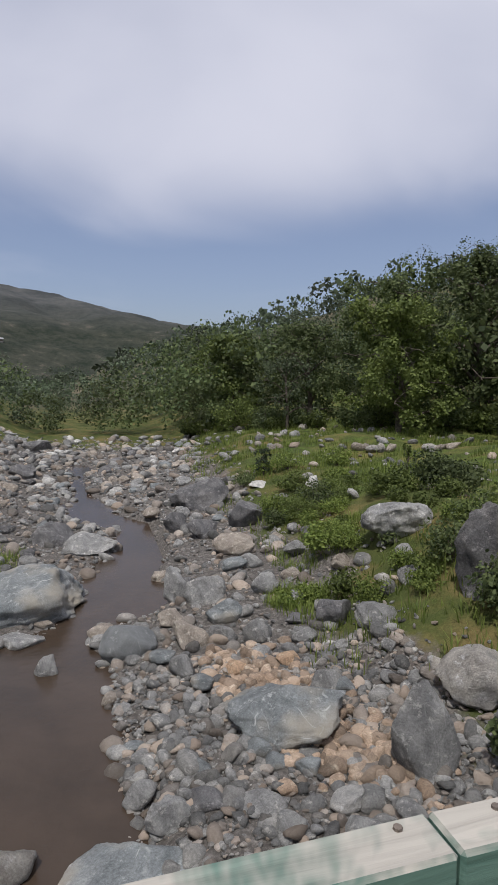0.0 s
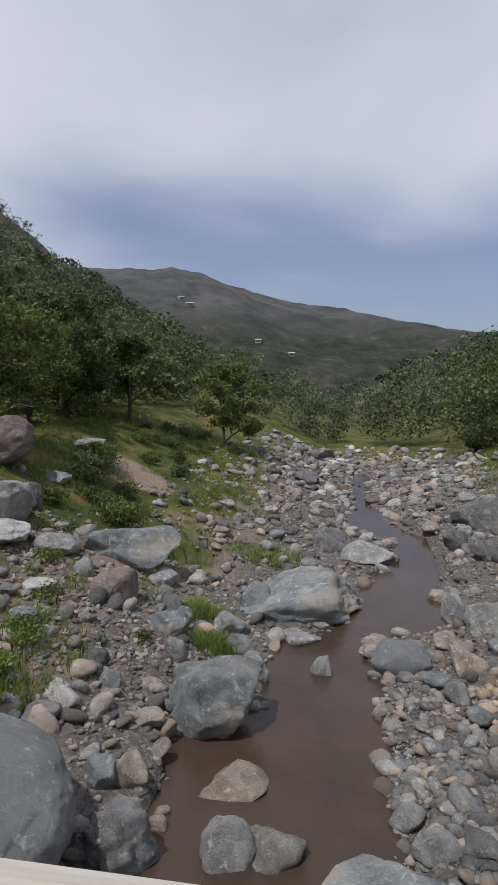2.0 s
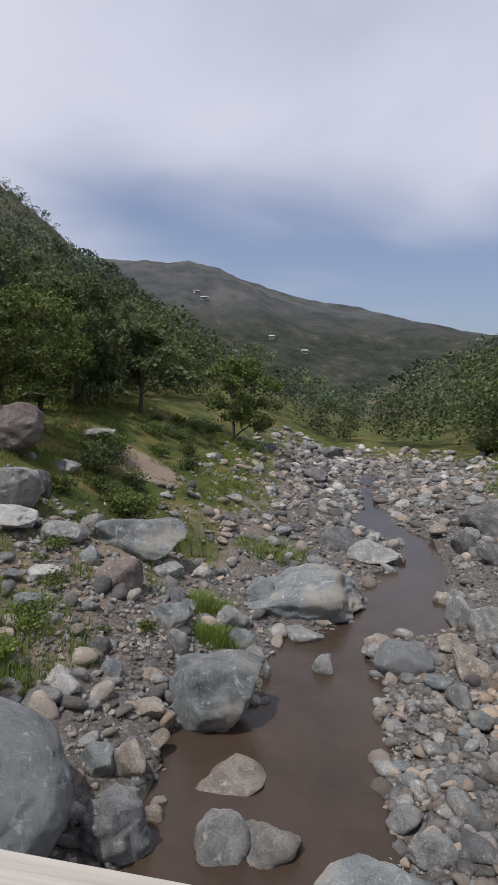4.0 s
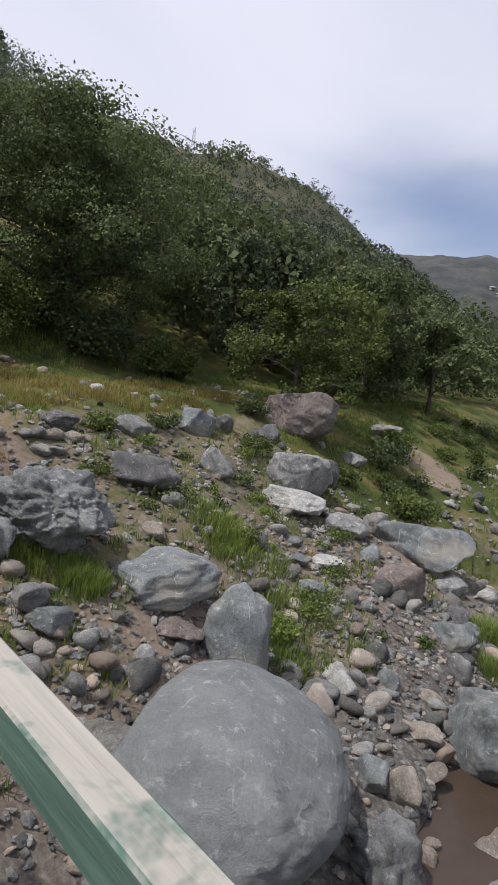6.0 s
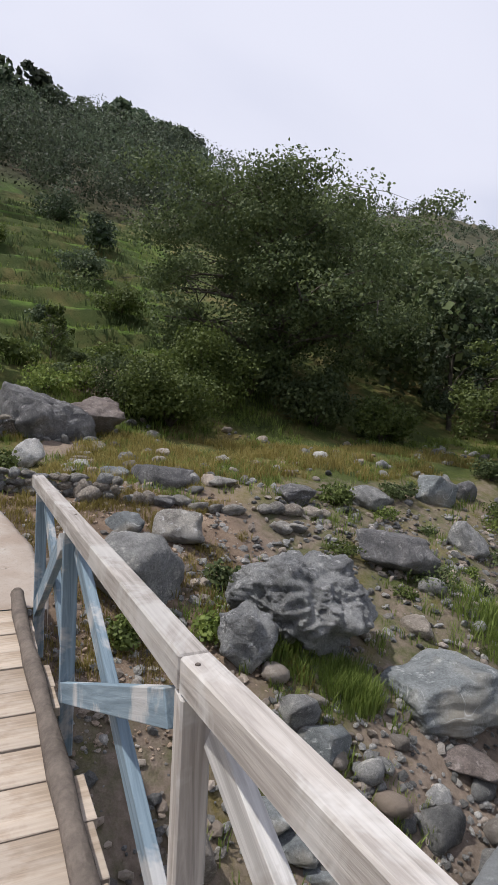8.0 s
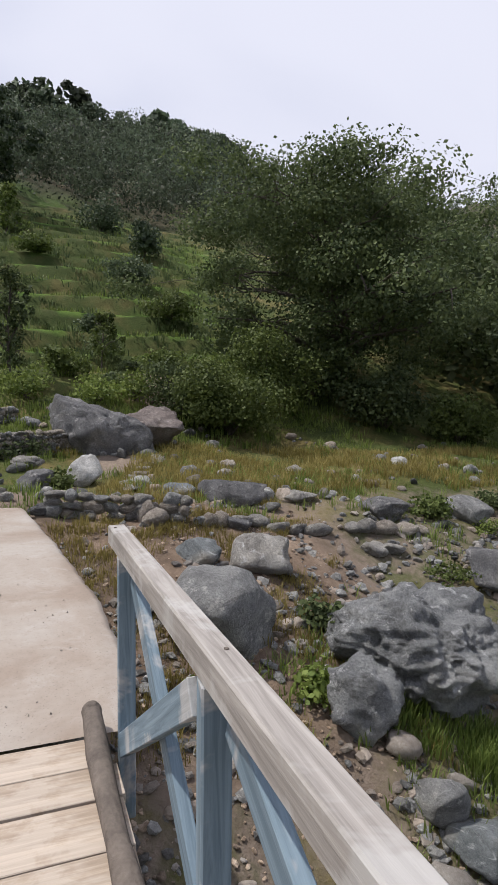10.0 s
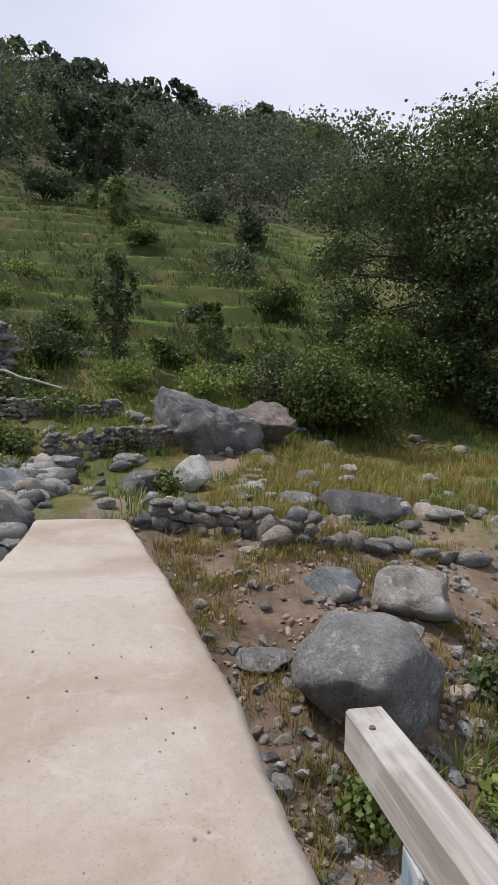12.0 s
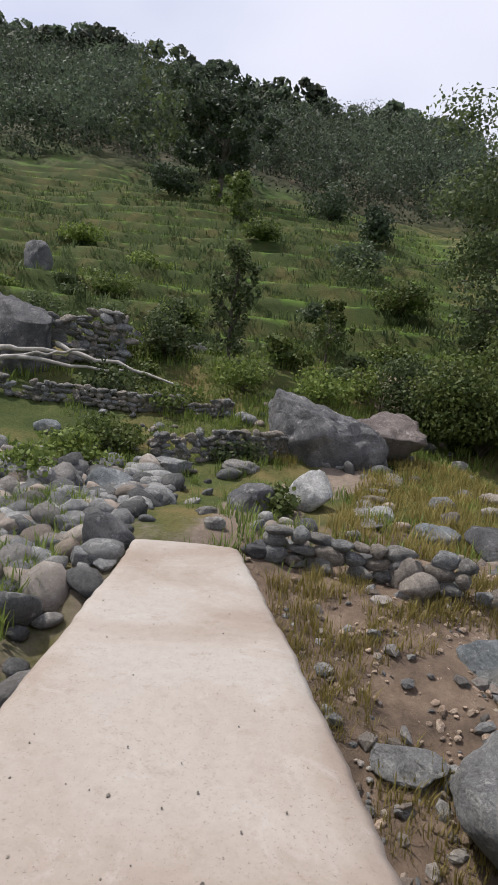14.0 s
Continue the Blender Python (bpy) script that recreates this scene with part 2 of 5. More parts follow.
def ground_material():
    m, nt, b, co_ = material("ground_mix", 0.92, 0.15)

    def zone(n):
        a = nt.nodes.new("ShaderNodeAttribute")
        a.attribute_name = n
        return a.outputs["Fac"]

    grit = noise_node(nt, co_, 9, 8, 0.75)
    patch = noise_node(nt, co_, 0.55, 5, 0.6)
    # bed colour darkened to carry the shade in the gaps between stones
    gravel = ramp(nt, grit, [(0.3, (0.042, 0.038, 0.035)), (0.5, (0.115, 0.106, 0.098)), (0.7, (0.29, 0.27, 0.25))])
    mud = ramp(nt, patch, [(0.35, (0.17, 0.135, 0.105)), (0.65, (0.27, 0.21, 0.16))])
    soil = mix(nt, 0.5, mud, ramp(nt, grit, [(0.3, (0.11, 0.085, 0.068)), (0.7, (0.37, 0.30, 0.245))]))
    g1 = ramp(nt, patch, [(0.30, (0.042, 0.058, 0.019)), (0.48, (0.075, 0.092, 0.030)), (0.66, (0.17, 0.135, 0.06))])
    grass = mix(nt, 0.6, g1, ramp(nt, noise_node(nt, co_, 16, 6, 0.8), [(0.3, (0.35, 0.4, 0.3)), (0.7, (1.5, 1.45, 1.3))]), "MULTIPLY")
    bright = mix(nt, 0.6, mix(nt, 0.5, (0.10, 0.19, 0.032), ramp(nt, patch, [(0.3, (0.038, 0.080, 0.016)), (0.7, (0.13, 0.15, 0.04))])), ramp(nt, noise_node(nt, co_, 5, 7, 0.8), [(0.3, (0.4, 0.45, 0.35)), (0.7, (1.5, 1.45, 1.3))]), "MULTIPLY")
    scrub = ramp(nt, noise_node(nt, co_, 0.05, 9, 0.72), [(0.36, (0.035, 0.042, 0.024)), (0.50, (0.075, 0.075, 0.046)), (0.64, (0.15, 0.125, 0.085))])
    col = mix(nt, zone("soil"), gravel, soil)
    edge_ = noise_node(nt, co_, 2.2, 6, 0.7)

    def ragged(n):
        s = nt.nodes.new("ShaderNodeMath")
        s.operation = "ADD"
        nt.links.new(zone(n), s.inputs[0])
        nt.links.new(edge_, s.inputs[1])
        return remap(nt, s.outputs[0], 0.82, 1.10)

    col = mix(nt, ragged("grass"), col, grass)
    col = mix(nt, ragged("meadow"), col, bright)
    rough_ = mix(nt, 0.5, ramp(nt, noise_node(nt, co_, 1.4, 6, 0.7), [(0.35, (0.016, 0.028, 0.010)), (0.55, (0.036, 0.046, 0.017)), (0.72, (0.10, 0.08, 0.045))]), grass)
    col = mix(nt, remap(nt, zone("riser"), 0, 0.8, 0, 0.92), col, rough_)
    wet = ramp(nt, noise_node(nt, co_, 1.7, 7, 0.7), [(0.32, (0.075, 0.055, 0.04)), (0.5, (0.175, 0.125, 0.09)), (0.68, (0.30, 0.225, 0.165))])
    col = mix(nt, remap(nt, zone("mud"), 0, 1, 0, 0.9), col, wet)
    col = mix(nt, zone("scrub"), col, scrub)
    nt.links.new(col, b.inputs["Base Color"])
    bump(nt, b, grit, 0.9, 0.06)
    return m


def leaf_material(name, dark, light, through_=0.35, by_tree=False):
    m, nt, b, co_ = material(name, 0.62, 0.25)
    n = noise_node(nt, co_, 0.8, 4, 0.6)
    isl = nt.nodes.new("ShaderNodeNewGeometry").outputs["Random Per Island"]
    k = nt.nodes.new("ShaderNodeMath")
    k.operation = "MULTIPLY_ADD"
    nt.links.new(isl, k.inputs[0])
    k.inputs[1].default_value = 0.55
    nt.links.new(n, k.inputs[2])
    col = ramp(nt, k.outputs[0], [(0.45, dark), (0.95, light)])
    rnd = nt.nodes.new("ShaderNodeObjectInfo").outputs["Random"]
    hsv = nt.nodes.new("ShaderNodeHueSaturation")
    if by_tree:
        tone = nt.nodes.new("ShaderNodeAttribute")
        tone.attribute_name = "tone"
        rnd = tone.outputs["Fac"]
        nt.links.new(remap(nt, rnd, 0, 1, 0.485, 0.515), hsv.inputs["Hue"])
    nt.links.new(remap(nt, rnd, 0, 1, 0.5 if by_tree else 0.75, 1.6 if by_tree else 1.2), hsv.inputs["Value"])
    nt.links.new(col, hsv.inputs["Color"])
    nt.links.new(hsv.outputs[0], b.inputs["Base Color"])
    tr = nt.nodes.new("ShaderNodeBsdfTranslucent")
    nt.links.new(hsv.outputs[0], tr.inputs["Color"])
    ms = nt.nodes.new("ShaderNodeMixShader")
    ms.inputs[0].default_value = through_
    nt.links.new(b.outputs[0], ms.inputs[1])
    nt.links.new(tr.outputs[0], ms.inputs[2])
    nt.links.new(ms.outputs[0], nt.nodes["Material Output"].inputs["Surface"])
    return m


def wood_material(name, base, light, worn=None, amount=0.5, rubbed=0.0):
    m, nt, b, co_ = material(name, 0.72, 0.25)
    mp = nt.nodes.new("ShaderNodeMapping")
    mp.inputs["Scale"].default_value = (1.2, 22, 22)
    nt.links.new(co_, mp.inputs[0])
    grain = noise_node(nt, mp.outputs[0], 1.6, 7, 0.65, 0.8)
    col = ramp(nt, grain, [(0.3, base), (0.62, light)])
    if worn:
        spread = noise_node(nt, co_, 2.4, 5, 0.7, 0.5)
        if rubbed:
            face = nt.nodes.new("ShaderNodeSeparateXYZ")
            nt.links.new(nt.nodes.new("ShaderNodeNewGeometry").outputs["Normal"], face.inputs[0])
            more = nt.nodes.new("ShaderNodeMath")
            more.operation = "MULTIPLY_ADD"
            nt.links.new(face.outputs["Z"], more.inputs[0])
            more.inputs[1].default_value = rubbed
            nt.links.new(spread, more.inputs[2])
            spread = more.outputs[0]
        col = mix(nt, remap(nt, spread, 0.62 - amount * 0.3, 0.72 - amount * 0.3), col, worn)
        col = mix(nt, 0.5, col, ramp(nt, grain, [(0.3, (0.6, 0.6, 0.6)), (0.65, (1.15, 1.15, 1.15))]), "MULTIPLY")
    rnd = nt.nodes.new("ShaderNodeObjectInfo").outputs["Random"]
    hsv = nt.nodes.new("ShaderNodeHueSaturation")
    nt.links.new(remap(nt, rnd, 0, 1, 0.86, 1.12), hsv.inputs["Value"])
    nt.links.new(col, hsv.inputs["Color"])
    nt.links.new(hsv.outputs[0], b.inputs["Base Color"])
    bump(nt, b, grain, 0.5, 0.006)
    return m


def plain_noise(name, stops, scale, rough=0.8, spec=0.2, relief=0.3, dist=0.01, fine=40):
    m, nt, b, co_ = material(name, rough, spec)
    col = ramp(nt, noise_node(nt, co_, scale, 6, 0.6), stops)
    f = noise_node(nt, co_, fine, 5, 0.7)
    col = mix(nt, 0.4, col, ramp(nt, f, [(0.3, (0.7, 0.7, 0.7)), (0.7, (1.2, 1.2, 1.2))]), "MULTIPLY")
    nt.links.new(col, b.inputs["Base Color"])
    bump(nt, b, f, relief, dist)
    return m


def concrete_material():
    m, nt, b, co_ = material("dusty_concrete", 0.9, 0.15)
    col = ramp(nt, noise_node(nt, co_, 0.8, 4, 0.55, 0.5), [(0.38, (0.295, 0.240, 0.198)), (0.5, (0.345, 0.297, 0.255)), (0.62, (0.385, 0.347, 0.310))])
    trowel = noise_node(nt, co_, 14, 8, 0.8)
    col = mix(nt, 0.5, col, ramp(nt, trowel, [(0.3, (0.8, 0.79, 0.78)), (0.5, (1.0, 1.0, 1.0)), (0.72, (1.16, 1.16, 1.17))]), "MULTIPLY")
    scuff = remap(nt, noise_node(nt, co_, 3.2, 9, 0.8, 0.8), 0.54, 0.64, 0, 0.35)
    col = mix(nt, scuff, col, (0.45, 0.415, 0.385))
    dirt = remap(nt, noise_node(nt, co_, 5.5, 9, 0.85), 0.56, 0.66, 0, 0.5)
    col = mix(nt, dirt, col, (0.22, 0.165, 0.125))
    grain = noise_node(nt, co_, 70, 4, 0.75)
    pit = remap(nt, grain, 0.60, 0.66, 0, 0.7)
    col = mix(nt, pit, col, (0.16, 0.13, 0.11))
    nt.links.new(col, b.inputs["Base Color"])
    bump(nt, b, trowel, 0.35, 0.008)
    return m


def water_material():
    m, nt, b, co_ = material("muddy_water", 0.07, 0.5)
    col = ramp(nt, noise_node(nt, co_, 0.5, 4, 0.6, 0.5), [(0.3, (0.040, 0.029, 0.021)), (0.7, (0.066, 0.047, 0.034))])
    nt.links.new(col, b.inputs["Base Color"])
    b.inputs["IOR"].default_value = 1.33
    bump(nt, b, noise_node(nt, co_, 6, 6, 0.7, 0.6), 0.35, 0.025)
    return m


GROUND = ground_material()
WATERM = water_material()
LEAF = leaf_material("walnut_leaves", (0.048, 0.071, 0.031), (0.135, 0.168, 0.068))
LEAF_BRIGHT = leaf_material("young_leaves", (0.062, 0.088, 0.024), (0.155, 0.195, 0.056))
# distant woods: greyer, bluer than the near wood, with haze put into the colour
LEAF_HAZED = leaf_material("hazed_wood_leaves", (0.042, 0.059, 0.038), (0.110, 0.136, 0.083), 0.3, True)
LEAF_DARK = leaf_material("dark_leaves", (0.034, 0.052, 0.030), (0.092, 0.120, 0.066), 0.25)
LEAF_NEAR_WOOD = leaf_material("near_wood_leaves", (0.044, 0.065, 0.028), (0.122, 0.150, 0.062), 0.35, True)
LEAF_SILVER = leaf_material("poplar_leaves", (0.054, 0.078, 0.042), (0.144, 0.180, 0.102))
GRASSM = leaf_material("grass_blades", (0.085, 0.128, 0.029), (0.22, 0.275, 0.07))
STRAW = leaf_material("dry_grass_blades", (0.15, 0.12, 0.035), (0.30, 0.25, 0.085))
BARK = plain_noise("bark", [(0.3, (0.06, 0.05, 0.04)), (0.7, (0.15, 0.13, 0.11))], 6, 0.9, 0.1, 0.8, 0.03)
DEADWOOD = plain_noise("bleached_wood", [(0.3, (0.28, 0.26, 0.23)), (0.7, (0.50, 0.47, 0.43))], 6, 0.85, 0.1, 0.5, 0.01)
PEBBLE = stone_material("river_pebbles", (0.13, 0.13, 0.13), (0.21, 0.21, 0.205), (0.33, 0.32, 0.30), 0.0, 0.4, None, True)
PEBBLE_TAN = stone_material("tan_pebbles", (0.24, 0.17, 0.12), (0.36, 0.27, 0.20), (0.46, 0.37, 0.29), 0.0, 0.4, None, True)
CONCRETE = concrete_material()
GREEN_WOOD = wood_material("worn_green_paint", (0.062, 0.130, 0.105), (0.105, 0.190, 0.155), (0.43, 0.405, 0.36), 0.15, 0.20)
GREY_WOOD = wood_material("bare_weathered_wood", (0.27, 0.243, 0.222), (0.42, 0.388, 0.360), (0.47, 0.45, 0.43), 0.4)
BLUE_WOOD = wood_material("worn_blue_paint", (0.13, 0.185, 0.23), (0.20, 0.265, 0.315), (0.42, 0.42, 0.42), 0.35)
WHITE_WOOD = wood_material("worn_white_paint", (0.40, 0.385, 0.37), (0.58, 0.565, 0.55), (0.34, 0.31, 0.285), 0.35)
PLANKM = wood_material("walked_planks", (0.33, 0.26, 0.20), (0.41, 0.335, 0.265), (0.46, 0.39, 0.325), 0.6)
LOGM = plain_noise("weathered_log", [(0.3, (0.10, 0.085, 0.075)), (0.7, (0.22, 0.185, 0.16))], 5, 0.9, 0.1, 0.8, 0.02)


# ---- builders ----
def fast_mesh(name, verts, faces, mat, smooth=False):
    verts, faces = np.asarray(verts, np.float32).reshape(-1, 3), np.asarray(faces, np.int32)
    me = bpy.data.meshes.new(name)
    n, k = faces.shape
    me.vertices.add(len(verts))
    me.vertices.foreach_set("co", verts.ravel())
    me.loops.add(n * k)
    me.loops.foreach_set("vertex_index", faces.ravel())
    me.polygons.add(n)
    me.polygons.foreach_set("loop_start", np.arange(0, n * k, k, dtype=np.int32))
    me.polygons.foreach_set("use_smooth", np.full(n, smooth))
    me.update(calc_edges=True)
    me.validate()
    me.materials.append(mat)
    return me


def part(name, data, mat, parent, label="", m=None):
    """One mesh object under a thing: data is a bmesh or a mesh."""
    if isinstance(data, bmesh.types.BMesh):
        me = bpy.data.meshes.new(name)
        data.to_mesh(me)
        data.free()
        me.materials.append(mat)
    else:
        me = data
    ob = new(name, me)
    ob.parent = parent
    if m is not None:
        ob.matrix_local = m
    if label:
        tagged(ob, label)
    return ob


def thing(name, label, category, at=(0, 0, 0), group="", kind=""):
    ob = new(name)
    ob.location = at
    return tagged(ob, label, category, group, kind)


ICO = {}


def icosphere(level):
    if level not in ICO:
        bm = bmesh.new()
        bmesh.ops.create_icosphere(bm, subdivisions=level, radius=1)
        bm.verts.ensure_lookup_table()
        v = np.array([p.co[:] for p in bm.verts])
        f = np.array([[q.index for q in p.verts] for p in bm.faces])
        bm.free()
        ICO[level] = (v, f)
    return ICO[level]


def rock_points(level, rng, cuts=9, crag=0.10, flat=0.52):
    """A unit stone: a ball cut by random planes and roughened by noise."""
    v, f = icosphere(level)
    p = v.copy()
    for _ in range(cuts):
        n = rng.normal(size=3)
        n /= np.linalg.norm(n)
        d = rng.uniform(flat, 0.9)
        over = p @ n - d
        p = p - np.outer(np.where(over > 0, over * 0.88, 0), n)
    if crag:
        off = rng.uniform(-50, 50, 3)
        amp = np.array([noise.fractal(Vector(q * 1.9 + off), 0.75, 2.2, 6) for q in p]) if level >= 3 else rng.normal(size=len(p)) * 0.4
        p = p * (1 + crag * amp)[:, None]
    lo, hi = p.min(0), p.max(0)
    return (p - (lo + hi) / 2) / (hi - lo), f


def ground_z(x, y):
    return float(land(x, y))


BOULDERS = []
ROCK_RNG = np.random.default_rng(11)


def boulder(x, y, w, d, h, yaw, tone, sink=0.32, crag=None, cuts=None, name="boulder"):
    size = max(w, d, h)
    level = 6 if tone in ("rough", "smooth") and size > 2 else 5 if size > 1.7 else 4 if size > 0.6 else 3
    crag = crag if crag is not None else {"rough": 0.26, "smooth": 0.05, "pale": 0.17}.get(tone, 0.12)
    cuts = cuts if cuts is not None else {"smooth": 4, "rough": 3}.get(tone, 10)
    p, f = rock_points(level, ROCK_RNG, cuts, crag, 0.52 if tone in ("smooth", "rough") else 0.42)
    p = p * (w, d, h * (1 + sink)) + (0, 0, h * (1 + sink) / 2 - h * sink)
    ob = new(name, fast_mesh(name, p, f, STONE[tone], tone in ("smooth",) or size > 0.3))
    ob.matrix_world = pose(x, y, max(ground_z(x, y), WATER - 0.25) - 0.02, 0, 0, yaw)
    BOULDERS.append((x, y, max(w, d) / 2))
    where = "standing in the muddy stream" if ground_z(x, y) < WATER + 0.05 else "lying on river gravel" if bank_west(y) - 4.5 < x < bank_east(y) + 5 else "half sunk in the grassy bank"
    size_word = "huge" if size > 2.2 else "large" if size > 1.1 else "middling" if size > 0.7 else "small"
    return tagged(ob, f"{size_word} {WORDS[tone]} boulder {where}", "boulder", "boulders of the stream")


def grass_tuft(rng, n, reach, height, width=0.012):
    """Bent blades, two quads each, springing from one foot."""
    a = rng.uniform(0, 2 * np.pi, n)
    r = reach * np.sqrt(rng.uniform(0, 1, n)) * 0.5
    base = np.stack([np.cos(a) * r, np.sin(a) * r, np.zeros(n) - 0.03], 1)
    a2 = a + rng.normal(0, 0.6, n)
    h = height * rng.uniform(0.5, 1.0, n)
    lean = rng.uniform(0.1, 0.6, n) * h
    dirv = np.stack([np.cos(a2), np.sin(a2), np.zeros(n)], 1)
    side = np.stack([-np.sin(a2), np.cos(a2), np.zeros(n)], 1) * (width * rng.uniform(0.6, 1.4, n))[:, None]
    mid = base + dirv * (lean * 0.35)[:, None] + np.array([0, 0, 1]) * (h * 0.62)[:, None]
    tip = base + dirv * lean[:, None] + np.array([0, 0, 1]) * h[:, None]
    v = np.stack([base - side, base + side, mid + side * 0.8, mid - side * 0.8, tip + side * 0.15, tip - side * 0.15], 1).reshape(-1, 3)
    k = np.arange(n)[:, None] * 6
    f = np.concatenate([k + [0, 1, 2, 3], k + [3, 2, 4, 5]], 0)
    return v, f


def leaf_cards(rng, centres, size, up=0.35, out=None):
    """One four-cornered leaf spray at each centre; with out given they face that way, give or take."""
    n = len(centres)
    d = rng.normal(size=(n, 3))
    if out is None:
        d[:, 2] *= 0.7
        d /= np.linalg.norm(d, axis=1)[:, None]
        s = np.cross(d, rng.normal(size=(n, 3)) + (0, 0, up * 3))
    else:
        face = out + rng.normal(0, 0.8, (n, 3)) + (0, 0, up)
        d = np.cross(face, d)
        d /= np.linalg.norm(d, axis=1)[:, None] + 1e-9
        s = np.cross(d, face)
    s /= np.linalg.norm(s, axis=1)[:, None] + 1e-9
    L = (size * rng.uniform(0.6, 1.3, n))[:, None]
    a = centres - d * L * 0.5
    b_ = centres + s * L * 0.36 + d * L * 0.05
    c = centres + d * L * 0.5
    e = centres - s * L * 0.36 + d * L * 0.05
    v = np.stack([a, b_, c, e], 1).reshape(-1, 3)
    return v, np.arange(n * 4).reshape(n, 4)


def tube(points, radii, sides=7):
    """A tapered tube through the points."""
    P_ = np.asarray(points, float)
    n = len(P_)
    t = np.gradient(P_, axis=0)
    t /= np.linalg.norm(t, axis=1)[:, None] + 1e-9
    ref = np.array([0.31, 0.87, 0.38])
    s = np.cross(t, ref)
    s /= np.linalg.norm(s, axis=1)[:, None] + 1e-9
    b_ = np.cross(t, s)
    a = np.linspace(0, 2 * np.pi, sides, endpoint=False)
    ring = s[:, None] * np.cos(a)[None, :, None] + b_[:, None] * np.sin(a)[None, :, None]
    v = (P_[:, None] + ring * np.asarray(radii)[:, None, None]).reshape(-1, 3)
    i, j = np.meshgrid(np.arange(n - 1), np.arange(sides), indexing="ij")
    f = np.stack([i * sides + j, i * sides + (j + 1) % sides, (i + 1) * sides + (j + 1) % sides, (i + 1) * sides + j], -1).reshape(-1, 4)
    return v, f


def join(pieces):
    vs, fs, k = [], [], 0
    for v, f in pieces:
        vs.append(v)
        fs.append(np.asarray(f) + k)
        k += len(v)
    return np.concatenate(vs), np.concatenate(fs)


def tree(name, label, x, y, height, spread, leaves, leaf, mat, seed, trunk_share=0.25, trunk=0.035, lean=(0, 0), group="", hang=0.0, limbs=9, low=0.0, category="tree"):
    """Tapered trunk with forking limbs, and sprays of leaves gathered in uneven clumps at their ends."""
    rng = np.random.default_rng(seed)
    base = thing(name, label, category, (x, y, ground_z(x, y) - 0.05), group)
    h0 = height * trunk_share
    top = np.array([lean[0], lean[1], height * 0.86])
    k = np.linspace(0, 1, 9)
    spine = np.outer(k, top) + np.stack([np.sin(k * 5 + seed) * 0.03 * height, np.cos(k * 4 + seed) * 0.03 * height, 0 * k], 1) * k[:, None]
    wood = [tube(spine, height * trunk * (1 - 0.85 * k) + 0.012, 8)]
    clumps = []
    for i in range(limbs):
        s0 = trunk_share + (0.92 - trunk_share) * (i / max(1, limbs - 1)) ** 0.9
        p0 = np.array([np.interp(s0, k, spine[:, j]) for j in range(3)])
        az = i * 2.4 + rng.uniform(-0.5, 0.5)
        swell = np.sin(np.pi * np.clip(0.25 + 0.72 * (s0 - low) / (1 - low), 0, 1)) ** 0.7 * 0.72 + 0.28
        L = spread * 0.5 * swell * rng.uniform(0.7, 1.05)
        rise = height * rng.uniform(0.04, 0.24) - hang * L
        q = np.linspace(0, 1, 5)
        limb = p0 + np.outer(q, (np.cos(az) * L, np.sin(az) * L, rise)) + np.outer(np.sin(q * 3.1), (0, 0, 0.06 * height))
        r0 = height * trunk * (1 - 0.8 * s0) * 0.55
        wood.append(tube(limb, r0 * (1 - 0.85 * q) + 0.006, 6))
        for j in range(5):
            s1 = rng.uniform(0.4, 1.0)
            p1 = np.array([np.interp(s1, q, limb[:, c]) for c in range(3)])
            e = p1 + rng.normal(size=3) * (0.14 * spread, 0.14 * spread, 0.075 * height)
            e[2] = min(e[2], 0.9 * height)
            wood.append(tube(np.linspace(p1, e, 3) + [(0, 0, 0), (0, 0, 0.02 * height), (0, 0, 0)], [r0 * 0.3 + 0.004, r0 * 0.18 + 0.004, 0.004], 4))
            clumps.append((e, rng.uniform(0.07, 0.125)))
    clumps.append((spine[-1], 0.11))
    clumps.append((spine[-1] + (0.04 * spread, -0.05 * spread, -0.02 * height), 0.10))
    part("trunk", fast_mesh("trunk", *join(wood), BARK, True), BARK, base)
    wts = np.array([c[1] for c in clumps]) ** 2
    pick = rng.choice(len(clumps), leaves, p=wts / wts.sum())
    cen = np.array([c[0] for c in clumps])[pick]
    rad = np.array([c[1] for c in clumps])[pick]
    d = rng.normal(size=(leaves, 3))
    d /= np.linalg.norm(d, axis=1)[:, None]
    r = rng.uniform(0, 1, leaves) ** 0.45 * (1 + 0.35 * np.sin(d[:, 0] * 7 + cen[:, 0]) * np.sin(d[:, 2] * 6 + cen[:, 2]))
    pos = cen + d * (r * rad)[:, None] * (spread, spread, height * 0.72)
    keep = pos[:, 2] > 0.05 * height * (1 if low == 0 else 0.3)
    part("crown", fast_mesh("crown", *leaf_cards(rng, pos[keep], leaf, out=d[keep]), mat), mat, base)
    return base


